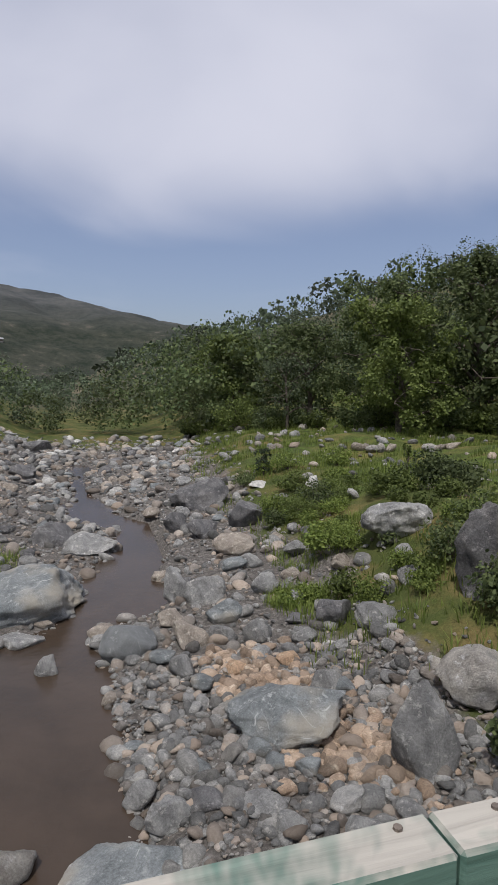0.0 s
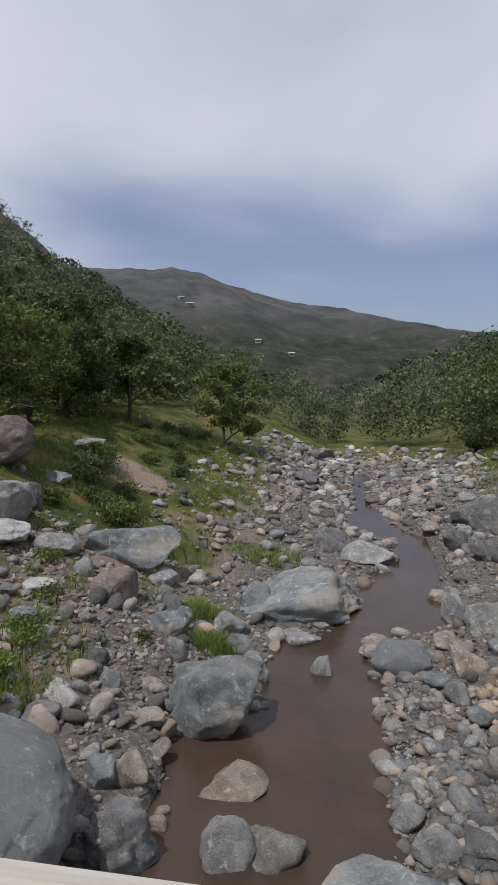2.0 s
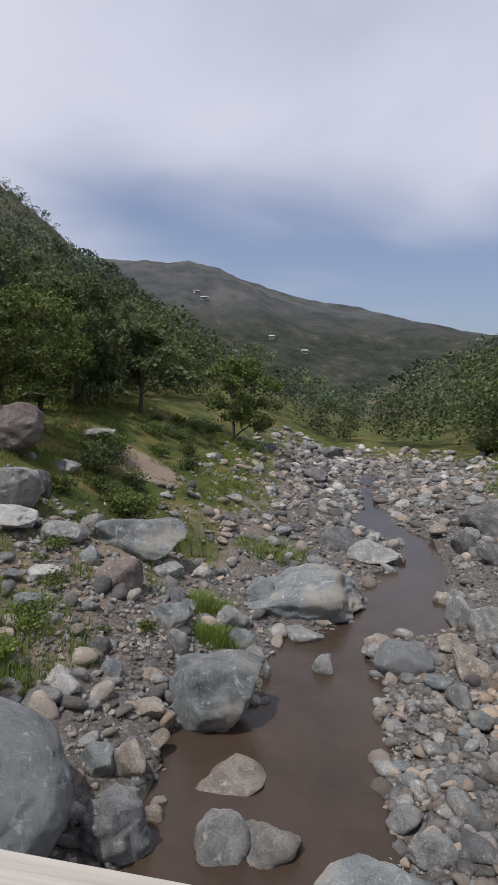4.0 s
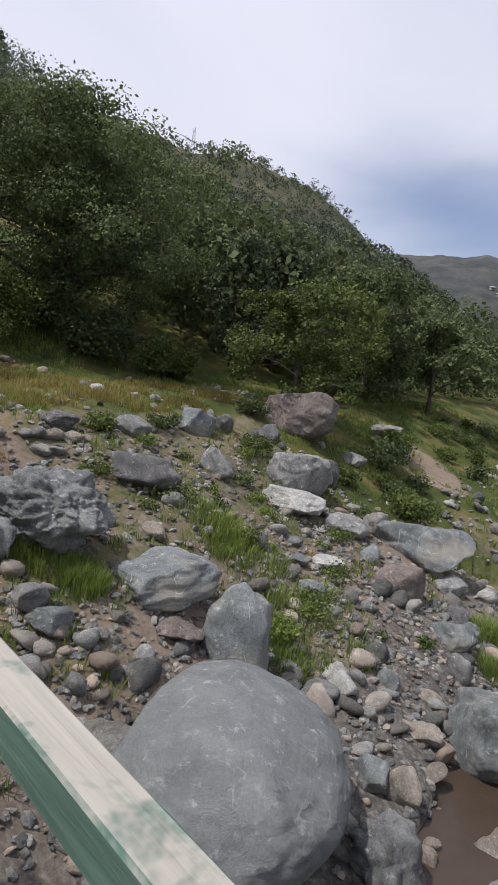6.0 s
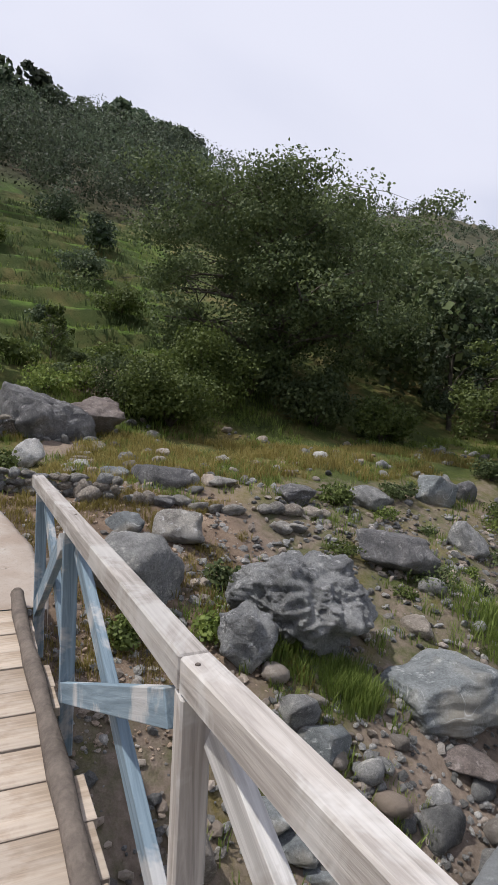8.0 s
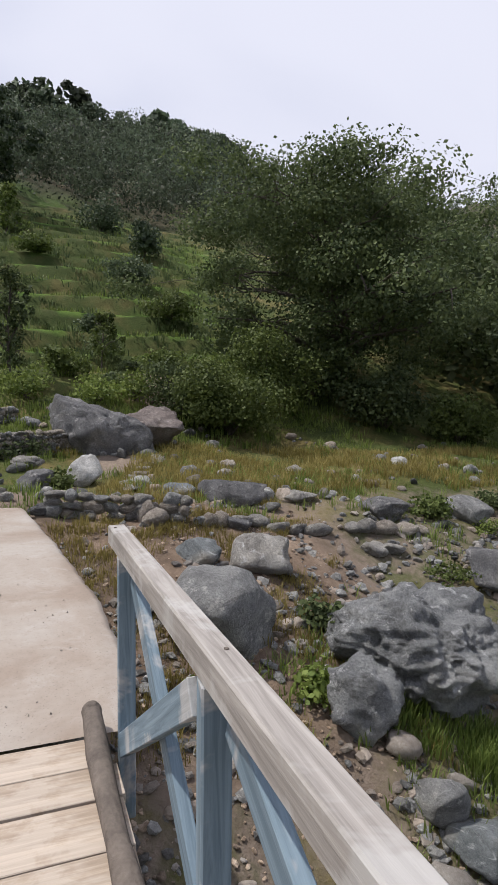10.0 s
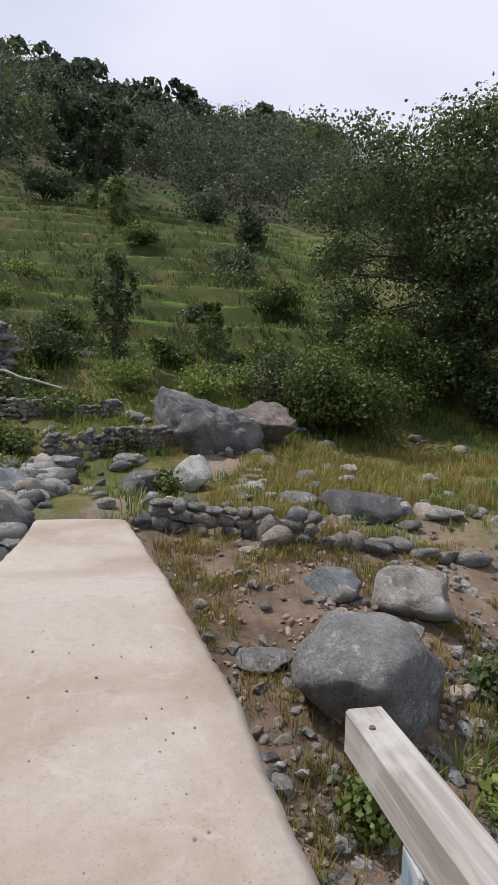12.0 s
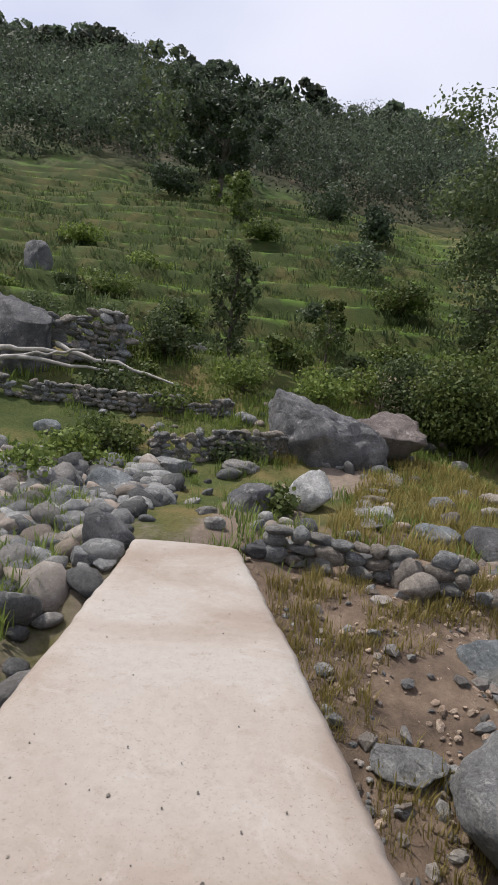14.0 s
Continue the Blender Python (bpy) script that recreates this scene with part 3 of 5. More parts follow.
def shrub(name, label, x, y, w, h, leaves, leaf, mat, seed, group="bank shrubs"):
    rng = np.random.default_rng(seed)
    base = thing(name, label, "shrub", (x, y, ground_z(x, y) - 0.04), group)
    stems, ends = [], []
    for i in range(10):
        a, l = rng.uniform(0, 6.28), rng.uniform(0.2, 0.85)
        e = np.array([np.cos(a) * w * 0.42 * l, np.sin(a) * w * 0.42 * l, h * rng.uniform(0.5, 0.95) * (1.15 - 0.5 * l)])
        q = np.linspace(0, 1, 4)
        stems.append(tube(np.outer(q, e) + np.outer(np.sin(q * 3), (0, 0, 0.08 * h)), 0.014 * (1.2 - q) * max(0.5, h), 5))
        ends += [e, e * (0.75, 0.75, 0.55)]
    ends = np.array(ends)
    pick = rng.integers(0, len(ends), leaves)
    d = rng.normal(size=(leaves, 3))
    d /= np.linalg.norm(d, axis=1)[:, None]
    pos = ends[pick] + d * (rng.uniform(0, 1, leaves) ** 0.5)[:, None] * (0.24 * w, 0.24 * w, 0.22 * h)
    pos[:, 2] = np.maximum(pos[:, 2], 0.03)
    part("branching_stem", fast_mesh("branching_stem", *join(stems), BARK, True), BARK, base)
    part("foliage", fast_mesh("foliage", *leaf_cards(rng, pos, leaf, out=d), mat), mat, base)
    return base


def box(bm, size, m=Matrix()):
    """A bevelled block with its centre at m's origin."""
    r = bmesh.ops.create_cube(bm, size=1, matrix=m @ Matrix.Diagonal((*size, 1)))
    edges = {e for v in r["verts"] for e in v.link_edges}
    bmesh.ops.bevel(bm, geom=list(edges), offset=min(size) * 0.07, segments=1, affect="EDGES")


def beam(name, a, b, w, h, mat, parent, label=""):
    """A sawn timber from a to b, given in the parent's space."""
    a, b = Vector(a), Vector(b)
    bm = bmesh.new()
    box(bm, ((b - a).length, w, h))
    m = Matrix.Translation((a + b) / 2) @ (b - a).to_track_quat("X", "Z").to_matrix().to_4x4()
    return part(name, bm, mat, parent, label, m)


# ---- ground, water, far ridge ----
def ground_sheet():
    """One sheet from the stream to the horizon, finer towards the bridge."""
    cx, cy = -5.0, 5.0
    rad = np.concatenate([np.linspace(0, 18, 96)[:-1], np.arange(18, 72, 0.36), 72 * np.cumprod(np.full(80, 1.039))])
    ang = np.linspace(0, 2 * np.pi, 660, endpoint=False)
    rr, aa = np.meshgrid(rad, ang, indexing="ij")
    x, y = cx + rr * np.cos(aa), cy + rr * np.sin(aa)
    z = land(x, y)
    near = step(60, 25, rr)
    z = z + near * 0.035 * (wobble(x, y, 0.33, 9) + wobble(x, y, 0.17, 3)) + step(80, 200, rr) * 1.5 * wobble(x, y, 23, 8)
    v = np.stack([x, y, z], -1).reshape(-1, 3)
    n, m_ = rr.shape
    i, j = np.meshgrid(np.arange(n - 1), np.arange(m_), indexing="ij")
    f = np.stack([i * m_ + j, (i + 1) * m_ + j, (i + 1) * m_ + (j + 1) % m_, i * m_ + (j + 1) % m_], -1).reshape(-1, 4)
    me = fast_mesh("ground", v, f, GROUND, True)
    s, e = bank_west(y) - x, x - bank_east(y)
    dist = np.hypot(x + 5, y - 5)
    zones = {
        "grass": np.maximum(step(2.5, 6, s + 1.6 * wobble(x, y, 2.2, 1)) * (0.46 + 0.54 * np.maximum(step(11.5, 14, s), step(12, 16, y))), np.maximum(step(4.5, 7, e + 1.2 * wobble(x, y, 2.5, 2)), step(46, 60, y + 5 * wobble(x, y, 5, 1)))),
        "soil": np.maximum(step(1.5, 5, s + wobble(x, y, 1.7, 6)), step(5, 8, e)),
        "meadow": step(24, 27, s) * step(105, 80, s) * step(12, 2, y + 5 * wobble(x, y, 12, 3)) * 0.8 + step(7, 11, e + 3 * wobble(x, y, 4, 2)) * step(38, 30, e) * step(14, 24, y) * 0.36,
        "scrub": np.maximum(step(60, 100, s), step(90, 160, dist)),
    }
    # a muddy seep and the trodden way at the bridge's end
    seep = step(3.6, 2.0, np.hypot((x + 13.2) / 1.25, (y - 0.8) / 1.0))
    way = step(0.9, 0.4, np.abs(y + 1.1 + 0.25 * (x + 17) + 0.4 * np.sin(x))) * step(-24, -22, x) * step(-13, -14, x)
    slip = step(1.7, 0.6, np.hypot((x + 27) / 1.4, y - 1.5)) + step(2.2, 1.0, np.hypot((x + 17.0) / 1.6, (y - 21.5)))
    way2 = step(0.55, 0.3, np.abs(x - 7.9 - 0.55 * (20 - y) + 0.3 * np.sin(y))) * step(13, 15, y) * step(24, 22, y)
    way = np.maximum(way, way2)
    zones["soil"] = np.maximum(zones["soil"], way)
    zones["meadow"] = zones["meadow"] * (1 - way)
    zones["mud"] = seep
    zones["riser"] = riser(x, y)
    zones["grass"] = zones["grass"] * (1 - 0.8 * seep) * (1 - way) * (1 - np.clip(slip, 0, 1))
    zones["meadow"] = zones["meadow"] * (1 - np.clip(slip, 0, 1))
    for k, val in zones.items():
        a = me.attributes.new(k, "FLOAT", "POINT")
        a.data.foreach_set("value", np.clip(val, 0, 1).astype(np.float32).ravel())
    return tagged(new("ground", me), "stony valley floor rising to terraced grassy slopes", "ground", kind="structure")


ground_sheet()


def water_sheet():
    y = np.concatenate([np.arange(-12, 40, 0.8), np.arange(40, 120, 4.0)])
    w, e = bank_west(y) - 0.8, bank_east(y) + 0.8
    k = np.linspace(0, 1, 24)
    x = w[:, None] + (e - w)[:, None] * k
    v = np.stack([x, np.repeat(y[:, None], 24, 1), np.full(x.shape, WATER)], -1).reshape(-1, 3)
    i, j = np.meshgrid(np.arange(len(y) - 1), np.arange(23), indexing="ij")
    f = np.stack([i * 24 + j, i * 24 + j + 1, (i + 1) * 24 + j + 1, (i + 1) * 24 + j], -1).reshape(-1, 4)
    return tagged(new("water", fast_mesh("water", v, f, WATERM, True)), "shallow muddy brown stream among boulders", "stream", kind="structure")


water_sheet()


def far_ridge():
    """The long bare mountain that closes the valley."""
    b = np.radians(np.linspace(-75, 100, 420))
    k = np.linspace(0, 1, 60)
    deg = np.degrees(b)
    crest = np.interp(deg, [-75, -40, -20, -2, 6, 12, 22, 28, 33.5, 38, 44, 60, 100], [30, 40, 44, 50, 62, 76, 104, 122, 140, 138, 134, 138, 150])
    crest = crest * (1 + 0.004 * np.sin(deg * 1.9) + 0.003 * np.sin(deg * 4.7 + 1))
    bb, kk = np.meshgrid(b, k, indexing="ij")
    r = 330 + 420 * kk
    x, y = -np.sin(bb) * r, np.cos(bb) * r
    z = -8 + (crest[:, None] + 8) * np.sin(kk * np.pi / 2) ** 1.15
    z = z + np.sin(kk * np.pi) * (7 * wobble(x, y, 45, 2) + 9 * wobble(x, y, 90, 4) + 2 * wobble(x, y, 14, 6))
    v = np.stack([x, y, z], -1).reshape(-1, 3)
    n, m_ = bb.shape
    i, j = np.meshgrid(np.arange(n - 1), np.arange(m_ - 1), indexing="ij")
    f = np.stack([i * m_ + j, i * m_ + j + 1, (i + 1) * m_ + j + 1, (i + 1) * m_ + j], -1).reshape(-1, 4)
    m, nt, bs, co_ = material("bare_mountain", 0.95, 0.1)
    col = ramp(nt, noise_node(nt, co_, 0.022, 10, 0.7), [(0.36, (0.046, 0.051, 0.053)), (0.5, (0.080, 0.084, 0.084)), (0.66, (0.125, 0.122, 0.117))])
    g = nt.nodes.new("ShaderNodeSeparateXYZ")
    nt.links.new(co_, g.inputs[0])
    col = mix(nt, remap(nt, g.outputs["Z"], 35, 75), ramp(nt, noise_node(nt, co_, 0.06, 8, 0.75), [(0.40, (0.022, 0.030, 0.022)), (0.58, (0.055, 0.058, 0.045)), (0.74, (0.16, 0.135, 0.11))]), col)
    nt.links.new(col, bs.inputs["Base Color"])
    bump(nt, bs, noise_node(nt, co_, 0.12, 8, 0.7), 0.8, 3.0)
    return tagged(new("backdrop", fast_mesh("backdrop", v, f, m, True)), "long bare grey-green mountain ridge closing the valley", "mountain", kind="structure")


far_ridge()


# ---- footbridge ----
RAIL = 0.95
R0, RA, R1, RB, R2, R3 = (Vector(v) for v in ((-7.33, -0.436, 0), (-4.02, -0.060, 0), (-2.06, 0.26, 0), (-0.62, 0.43, 0), (0.25, 0.70, 0), (4.6, 2.0, 0)))


def on_rail(x, z=0.0, out=0.0):
    """The place on the handrail's line at this x."""
    for a, b in ((R0, RA), (RA, R1), (R1, RB), (RB, R2), (R2, R3)):
        if x <= b.x or b is R3:
            p = a.lerp(b, (x - a.x) / (b.x - a.x))
            n = Vector((-(b - a).y, (b - a).x, 0)).normalized()
            return p + n * out + Vector((0, 0, z))


handrail = thing("handrail", "timber footbridge railing with worn blue, white and green paint", "railing")


def top_rail(a, b, mat, label):
    d = (b - a).normalized() * 0.002
    return beam("top_rail", a + d + Vector((0, 0, RAIL - 0.044)), b - d + Vector((0, 0, RAIL - 0.044)), 0.078, 0.088, mat, handrail, label)


top_rail(R0, RA, GREY_WOOD, "bare weathered top rail with knots")
top_rail(RA, R1, GREY_WOOD, "bare weathered top rail with knots")
top_rail(R1, RB, GREEN_WOOD, "top rail with worn green paint")
top_rail(RB, R2, GREEN_WOOD, "top rail with worn green paint")
top_rail(R2, R3, GREEN_WOOD, "top rail with worn green paint")
POSTS = (-7.05, -5.80, -4.02, -2.55, -1.2, 0.1, 1.4, 2.8, 4.2)
for i, x in enumerate(POSTS):
    paint = BLUE_WOOD if i < 2 else GREY_WOOD if i < 3 else WHITE_WOOD if i < 4 else GREEN_WOOD
    beam("post", on_rail(x, -0.30), on_rail(x, RAIL - 0.09), 0.075, 0.075, paint, handrail)
    if i + 1 < len(POSTS):
        x2 = POSTS[i + 1]
        brace = BLUE_WOOD if i < 2 else WHITE_WOOD if i < 4 else GREEN_WOOD
        beam("brace", on_rail(x + 0.07, RAIL - 0.16, 0.03), on_rail(x2 - 0.06, 0.02, 0.03), 0.042, 0.095, brace, handrail)
        beam("brace", on_rail(x + 0.07, 0.06, -0.022), on_rail(x2 - 0.07, RAIL - 0.16, -0.022), 0.042, 0.095, brace, handrail)


def bolt(p):
    bm = bmesh.new()
    bmesh.ops.create_cone(bm, cap_ends=True, segments=8, radius1=0.007, radius2=0.006, depth=0.005, matrix=Matrix.Translation(p))
    part("nail", bm, LOGM, handrail)


for x in (-7.25, -5.75, -3.96, -2.12, -2.2, -2.0, -1.95, 0.2, 0.34):
    bolt(on_rail(x, RAIL + 0.001, 0.02 * math.sin(x * 40)))

deck = thing("bridge_deck", "worn wooden plank deck on two girders", "deck", kind="structure")
DECK_IN = 0.06
x, k = -7.2, 0
prng = random.Random(4)
while x < 3.6:
    w = prng.uniform(0.22, 0.30)
    c = on_rail(x + w / 2, 0, -DECK_IN)
    n = on_rail(x + w / 2, 0, -DECK_IN - 1.0) - c
    out_, in_ = prng.uniform(-0.02, 0.04), prng.uniform(1.46, 1.54)
    bm = bmesh.new()
    box(bm, (in_ + out_, w - 0.012, 0.045))
    a, b = c - n * out_, c + n * in_
    m = Matrix.Translation((a + b) / 2 + Vector((0, 0, -0.0225 + prng.uniform(-0.003, 0.004)))) @ (b - a).to_track_quat("X", "Z").to_matrix().to_4x4()
    part("plank", bm, PLANKM, deck, m=m)
    x += w
for off in (-0.35, -1.45):
    for a, b in ((-7.3, -2.06), (-2.06, 0.27), (0.27, 4.2)):
        beam("girder", on_rail(a, -0.21, off), on_rail(b, -0.21, off), 0.16, 0.32, LOGM, deck)

kerb = thing("kerb_log", "weathered grey log laid as a kerb along the planks", "log")
kx = np.linspace(-7.25, -3.2, 16)
kp = np.array([on_rail(v, 0.04 + 0.004 * math.sin(v * 5), -0.13 + 0.004 * math.sin(v * 3.1))[:] for v in kx])
kp[0] += (0, 0, 0.05)
part("log", fast_mesh("log", *tube(kp, 0.046 + 0.006 * np.sin(kx * 7), 10), LOGM, True), LOGM, kerb)
cap = bmesh.new()
bmesh.ops.create_uvsphere(cap, u_segments=10, v_segments=6, radius=0.048, matrix=Matrix.Translation(kp[0]))
part("log_end", cap, LOGM, kerb, "frayed log end")


def slab():
    """Poured concrete ramp from the planks to the bank, with uneven broken edges."""
    xs = np.linspace(-7.22, -13.9, 90)
    east = np.interp(-xs, [7.2, 8.0, 8.77, 9.4, 10.2, 11.5, 13.9], [-0.34, -0.335, -0.44, -0.52, -0.70, -0.97, -1.55])
    west = np.interp(-xs, [7.2, 10.3, 11.1, 13.3, 13.9], [-2.05, -2.41, -2.47, -2.62, -2.72])
    east = east + 0.006 * np.sin(xs * 5.3) + 0.005 * np.sin(xs * 17 + 1) + 0.005 * np.sin(xs * 41) * np.sin(xs * 2.1)
    west = west + 0.007 * np.sin(xs * 5 + 2) + 0.006 * np.sin(xs * 23) * np.sin(xs * 1.7)
    rows_ = []
    prof = [(0.0, -0.26), (0.0, -0.03), (0.03, -0.004), (0.1, 0), (0.35, 0), (0.65, 0), (0.9, 0), (0.97, -0.004), (1.0, -0.03), (1.0, -0.26)]
    for xx, e_, w_ in zip(xs, east, west):
        rows_.append([(xx + 0.17 * u * max(0.0, 1 - (-7.22 - xx) / 0.9) + (0.04 * math.sin(e_ * 20 + j) if xx < -13.8 else 0), e_ + (w_ - e_) * u, z + 0.004 * math.sin(xx * 2.2 + u * 4) * (z > -0.1)) for j, (u, z) in enumerate(prof)])
    v = np.array(rows_).reshape(-1, 3)
    n, m_ = 90, len(prof)
    i, j = np.meshgrid(np.arange(n - 1), np.arange(m_ - 1), indexing="ij")
    f = np.stack([i * m_ + j, i * m_ + j + 1, (i + 1) * m_ + j + 1, (i + 1) * m_ + j], -1).reshape(-1, 4)
    ob = new("concrete_slab", fast_mesh("concrete_slab", v, f, CONCRETE, True))
    return tagged(ob, "dusty pale concrete ramp leading off the bridge", "ramp", kind="structure")


slab()
rng = np.random.default_rng(21)
crumbs = []
for _ in range(130):
    u, xx = rng.uniform(0.04, 0.96), rng.uniform(-13.7, -7.4)
    yy = np.interp(-xx, [7.2, 9.2, 13.9], [-0.45, -0.55, -1.6]) * (1 - u) + np.interp(-xx, [7.2, 13.9], [-2.0, -2.65]) * u
    p, f = rock_points(1, rng, 3, 0.1)
    crumbs.append((p * rng.uniform(0.004, 0.018) * rng.uniform(0.3, 1) * np.array([1.4, 1, 0.7]) + (xx, yy, 0.004), f))
tagged(new("loose_crumbs", fast_mesh("loose_crumbs", *join(crumbs), STONE["tan"])), "loose crumbs of dirt and stone on the concrete ramp", "debris", kind="stuff")
abut = []
for _ in range(150):
    xx = rng.uniform(-14.2, -8.6)
    side = rng.uniform() < 0.6
    yy = (np.interp(-xx, [7.2, 9.2, 13.9], [-0.40, -0.50, -1.55]) - 0.20) if side else (np.interp(-xx, [7.2, 13.9], [-2.05, -2.7]) + 0.16)
    zz = rng.uniform(min(ground_z(xx, yy), -0.4), -0.34)
    p, f = rock_points(2, rng, 6, 0.1)
    abut.append((p * rng.uniform(0.2, 0.42) * np.array([1.2, 0.8, 0.8]) + (xx, yy, zz), f))
tagged(new("abutment_rubble", fast_mesh("abutment_rubble", *join(abut), PEBBLE, True)), "rubble stones packed under the concrete ramp", "rubble", kind="stuff")


# ---- boulders ----
boulder(0.70, 10.18, 2.23, 1.78, 0.74, -3, "slate")
boulder(2.80, 8.78, 1.05, 0.84, 1.36, -17, "grey")
boulder(4.13, 10.19, 1.47, 1.18, 0.75, -22, "pale")
boulder(4.40, 17.3, 2.15, 1.7, 0.95, -14, "grey")
boulder(4.29, 15.87, 0.57, 0.45, 0.33, -15, "grey")
boulder(4.05, 14.37, 0.67, 0.53, 0.44, -15, "grey")
boulder(2.94, 12.99, 1.02, 0.82, 0.47, -12, "grey")
boulder(2.11, 14.04, 0.87, 0.70, 0.69, -8, "dark")
boulder(1.22, 14.33, 0.54, 0.44, 0.26, -4, "dark")
boulder(-0.50, 20.74, 1.54, 1.23, 0.62, 1, "tan")
boulder(-1.23, 16.43, 1.33, 1.07, 0.77, 4, "grey")
boulder(-0.57, 15.01, 1.00, 0.80, 0.51, 2, "slate")
boulder(-2.00, 16.52, 0.76, 0.61, 1.02, 6, "grey")
boulder(-2.38, 28.90, 2.95, 2.36, 1.33, 4, "dark")
boulder(-1.79, 23.12, 1.25, 1.00, 0.74, 4, "dark")
boulder(-2.98, 24.22, 0.95, 0.76, 0.83, 7, "dark")
boulder(-0.02, 24.58, 1.56, 1.25, 1.01, 0, "dark")
boulder(1.15, 24.40, 0.83, 0.66, 0.51, -2, "dark")
boulder(0.26, 13.73, 0.71, 0.57, 0.56, -1, "grey")
boulder(-0.56, 13.85, 0.72, 0.57, 0.43, 2, "grey")
boulder(-1.32, 13.69, 0.93, 0.74, 0.57, 5, "tan")
boulder(-1.88, 14.90, 0.85, 0.68, 0.40, 7, "tan")
boulder(-2.77, 13.52, 1.37, 1.10, 0.73, 11, "smooth")
boulder(-1.09, 8.11, 0.70, 0.56, 0.43, 7, "grey")
boulder(-1.61, 8.62, 0.55, 0.44, 0.38, 10, "grey")
boulder(0.31, 8.15, 0.68, 0.54, 0.19, -2, "grey")
boulder(-0.57, 8.29, 0.59, 0.47, 0.20, 3, "dark")
boulder(0.65, 7.69, 0.47, 0.37, 0.27, -4, "grey")
boulder(0.22, 9.37, 0.48, 0.38, 0.29, -1, "slate")
boulder(0.51, 9.07, 0.42, 0.33, 0.20, -3, "slate")
boulder(1.00, 8.90, 0.41, 0.33, 0.26, -6, "slate")
boulder(1.59, 11.05, 0.72, 0.58, 0.44, -8, "grey")
boulder(1.90, 10.95, 0.48, 0.38, 0.33, -9, "slate")
boulder(0.90, 12.31, 0.52, 0.42, 0.33, -4, "orange")
boulder(-0.15, 12.15, 0.58, 0.46, 0.29, 0, "orange")
boulder(-1.35, 12.15, 0.58, 0.47, 0.49, 6, "grey")
boulder(1.66, 19.59, 0.97, 0.78, 0.45, -4, "grey")
boulder(0.53, 16.51, 0.83, 0.66, 0.61, -1, "grey")
boulder(2.88, 26.54, 0.64, 0.51, 0.68, -6, "white")
boulder(0.52, 29.59, 0.99, 0.80, 0.30, -1, "white")
boulder(-14.19, 37.65, 1.42, 1.14, 0.72, 20, "dark")
boulder(-7.40, 22.38, 1.62, 1.29, 0.95, 18, "dark")
boulder(-5.93, 21.92, 2.13, 1.70, 0.71, 15, "grey")
boulder(-5.57, 14.24, 1.18, 0.95, 0.33, 21, "grey")
boulder(-1.40, 7.05, 2.3, 1.7, 0.36, 19, "slate")
boulder(-5.62, 9.79, 2.00, 1.60, 1.29, 29, "slate")
boulder(-3.73, 6.87, 0.83, 0.66, 0.85, 28, "grey")
boulder(-3.19, 7.23, 0.93, 0.75, 0.68, 23, "pale")
boulder(-4.42, 8.23, 1.31, 1.05, 0.51, 27, "tan")
boulder(-6.40, 16.23, 3.73, 2.99, 1.07, 21, "slate")
boulder(-7.17, 13.25, 0.93, 0.74, 0.63, 28, "grey")
boulder(-6.53, 12.61, 0.77, 0.62, 0.46, 27, "slate")
boulder(-7.45, 15.42, 0.95, 0.76, 0.75, 25, "slate")
boulder(-5.76, 11.81, 0.77, 0.61, 0.56, 25, "grey")
boulder(-8.16, 11.95, 1.12, 0.89, 0.50, 34, "slate")
boulder(-7.30, 11.01, 0.55, 0.44, 0.57, 33, "grey")
boulder(-9.81, 14.13, 1.00, 0.80, 0.44, 34, "grey")
boulder(-4.44, 12.75, 0.54, 0.43, 0.68, 18, "grey")
boulder(-5.30, 15.17, 0.54, 0.43, 0.17, 19, "tan")
boulder(-14.10, 36.84, 1.51, 1.21, 0.82, 20, "dark")
boulder(-18.60, 52.44, 2.65, 2.12, 0.99, 19, "dark")
boulder(-5.08, 7.21, 0.26, 0.21, 0.23, 34, "tan")
boulder(-2.65, 19.18, 1.01, 0.81, 0.36, 7, "tan")
boulder(-11.66, 25.81, 0.77, 0.61, 0.27, 24, "white")
boulder(-11.25, 14.47, 3.19, 2.55, 1.00, 37, "slate")
boulder(-9.80, 11.96, 1.24, 0.99, 0.84, 38, "pink")
boulder(-12.08, 12.22, 1.34, 1.07, 0.54, 44, "grey")
boulder(-14.17, 12.16, 2.07, 1.65, 1.15, 49, "grey")
boulder(-14.29, 9.20, 0.98, 0.78, 0.71, 56, "grey")
boulder(-18.52, 20.98, 1.59, 1.27, 0.45, 41, "pale")
boulder(-7.66, 7.84, 0.58, 0.46, 0.36, 43, "white")
boulder(-7.54, 8.99, 0.46, 0.36, 0.37, 39, "slate")
boulder(-6.48, 8.70, 0.71, 0.57, 0.29, 36, "tan")
boulder(-6.04, 6.91, 0.57, 0.46, 0.42, 40, "slate")
boulder(-5.72, 7.25, 0.58, 0.46, 0.57, 37, "tan")
boulder(-5.03, 6.14, 1.05, 0.84, 0.82, 38, "rough")
boulder(-4.98, 6.93, 0.30, 0.24, 0.30, 34, "tan")
boulder(-10.98, 12.06, 0.56, 0.45, 0.42, 41, "slate")
boulder(-10.79, 10.34, 0.89, 0.71, 0.25, 45, "white")
boulder(-8.43, 5.92, 1.19, 0.95, 1.48, 47, "slate")
boulder(-13.26, 11.14, 1.97, 1.57, 0.55, 45, "white")
boulder(-9.75, 5.19, 2.06, 1.65, 0.66, 56, "slate")
boulder(-8.95, 5.13, 0.89, 0.71, 0.32, 53, "pink")
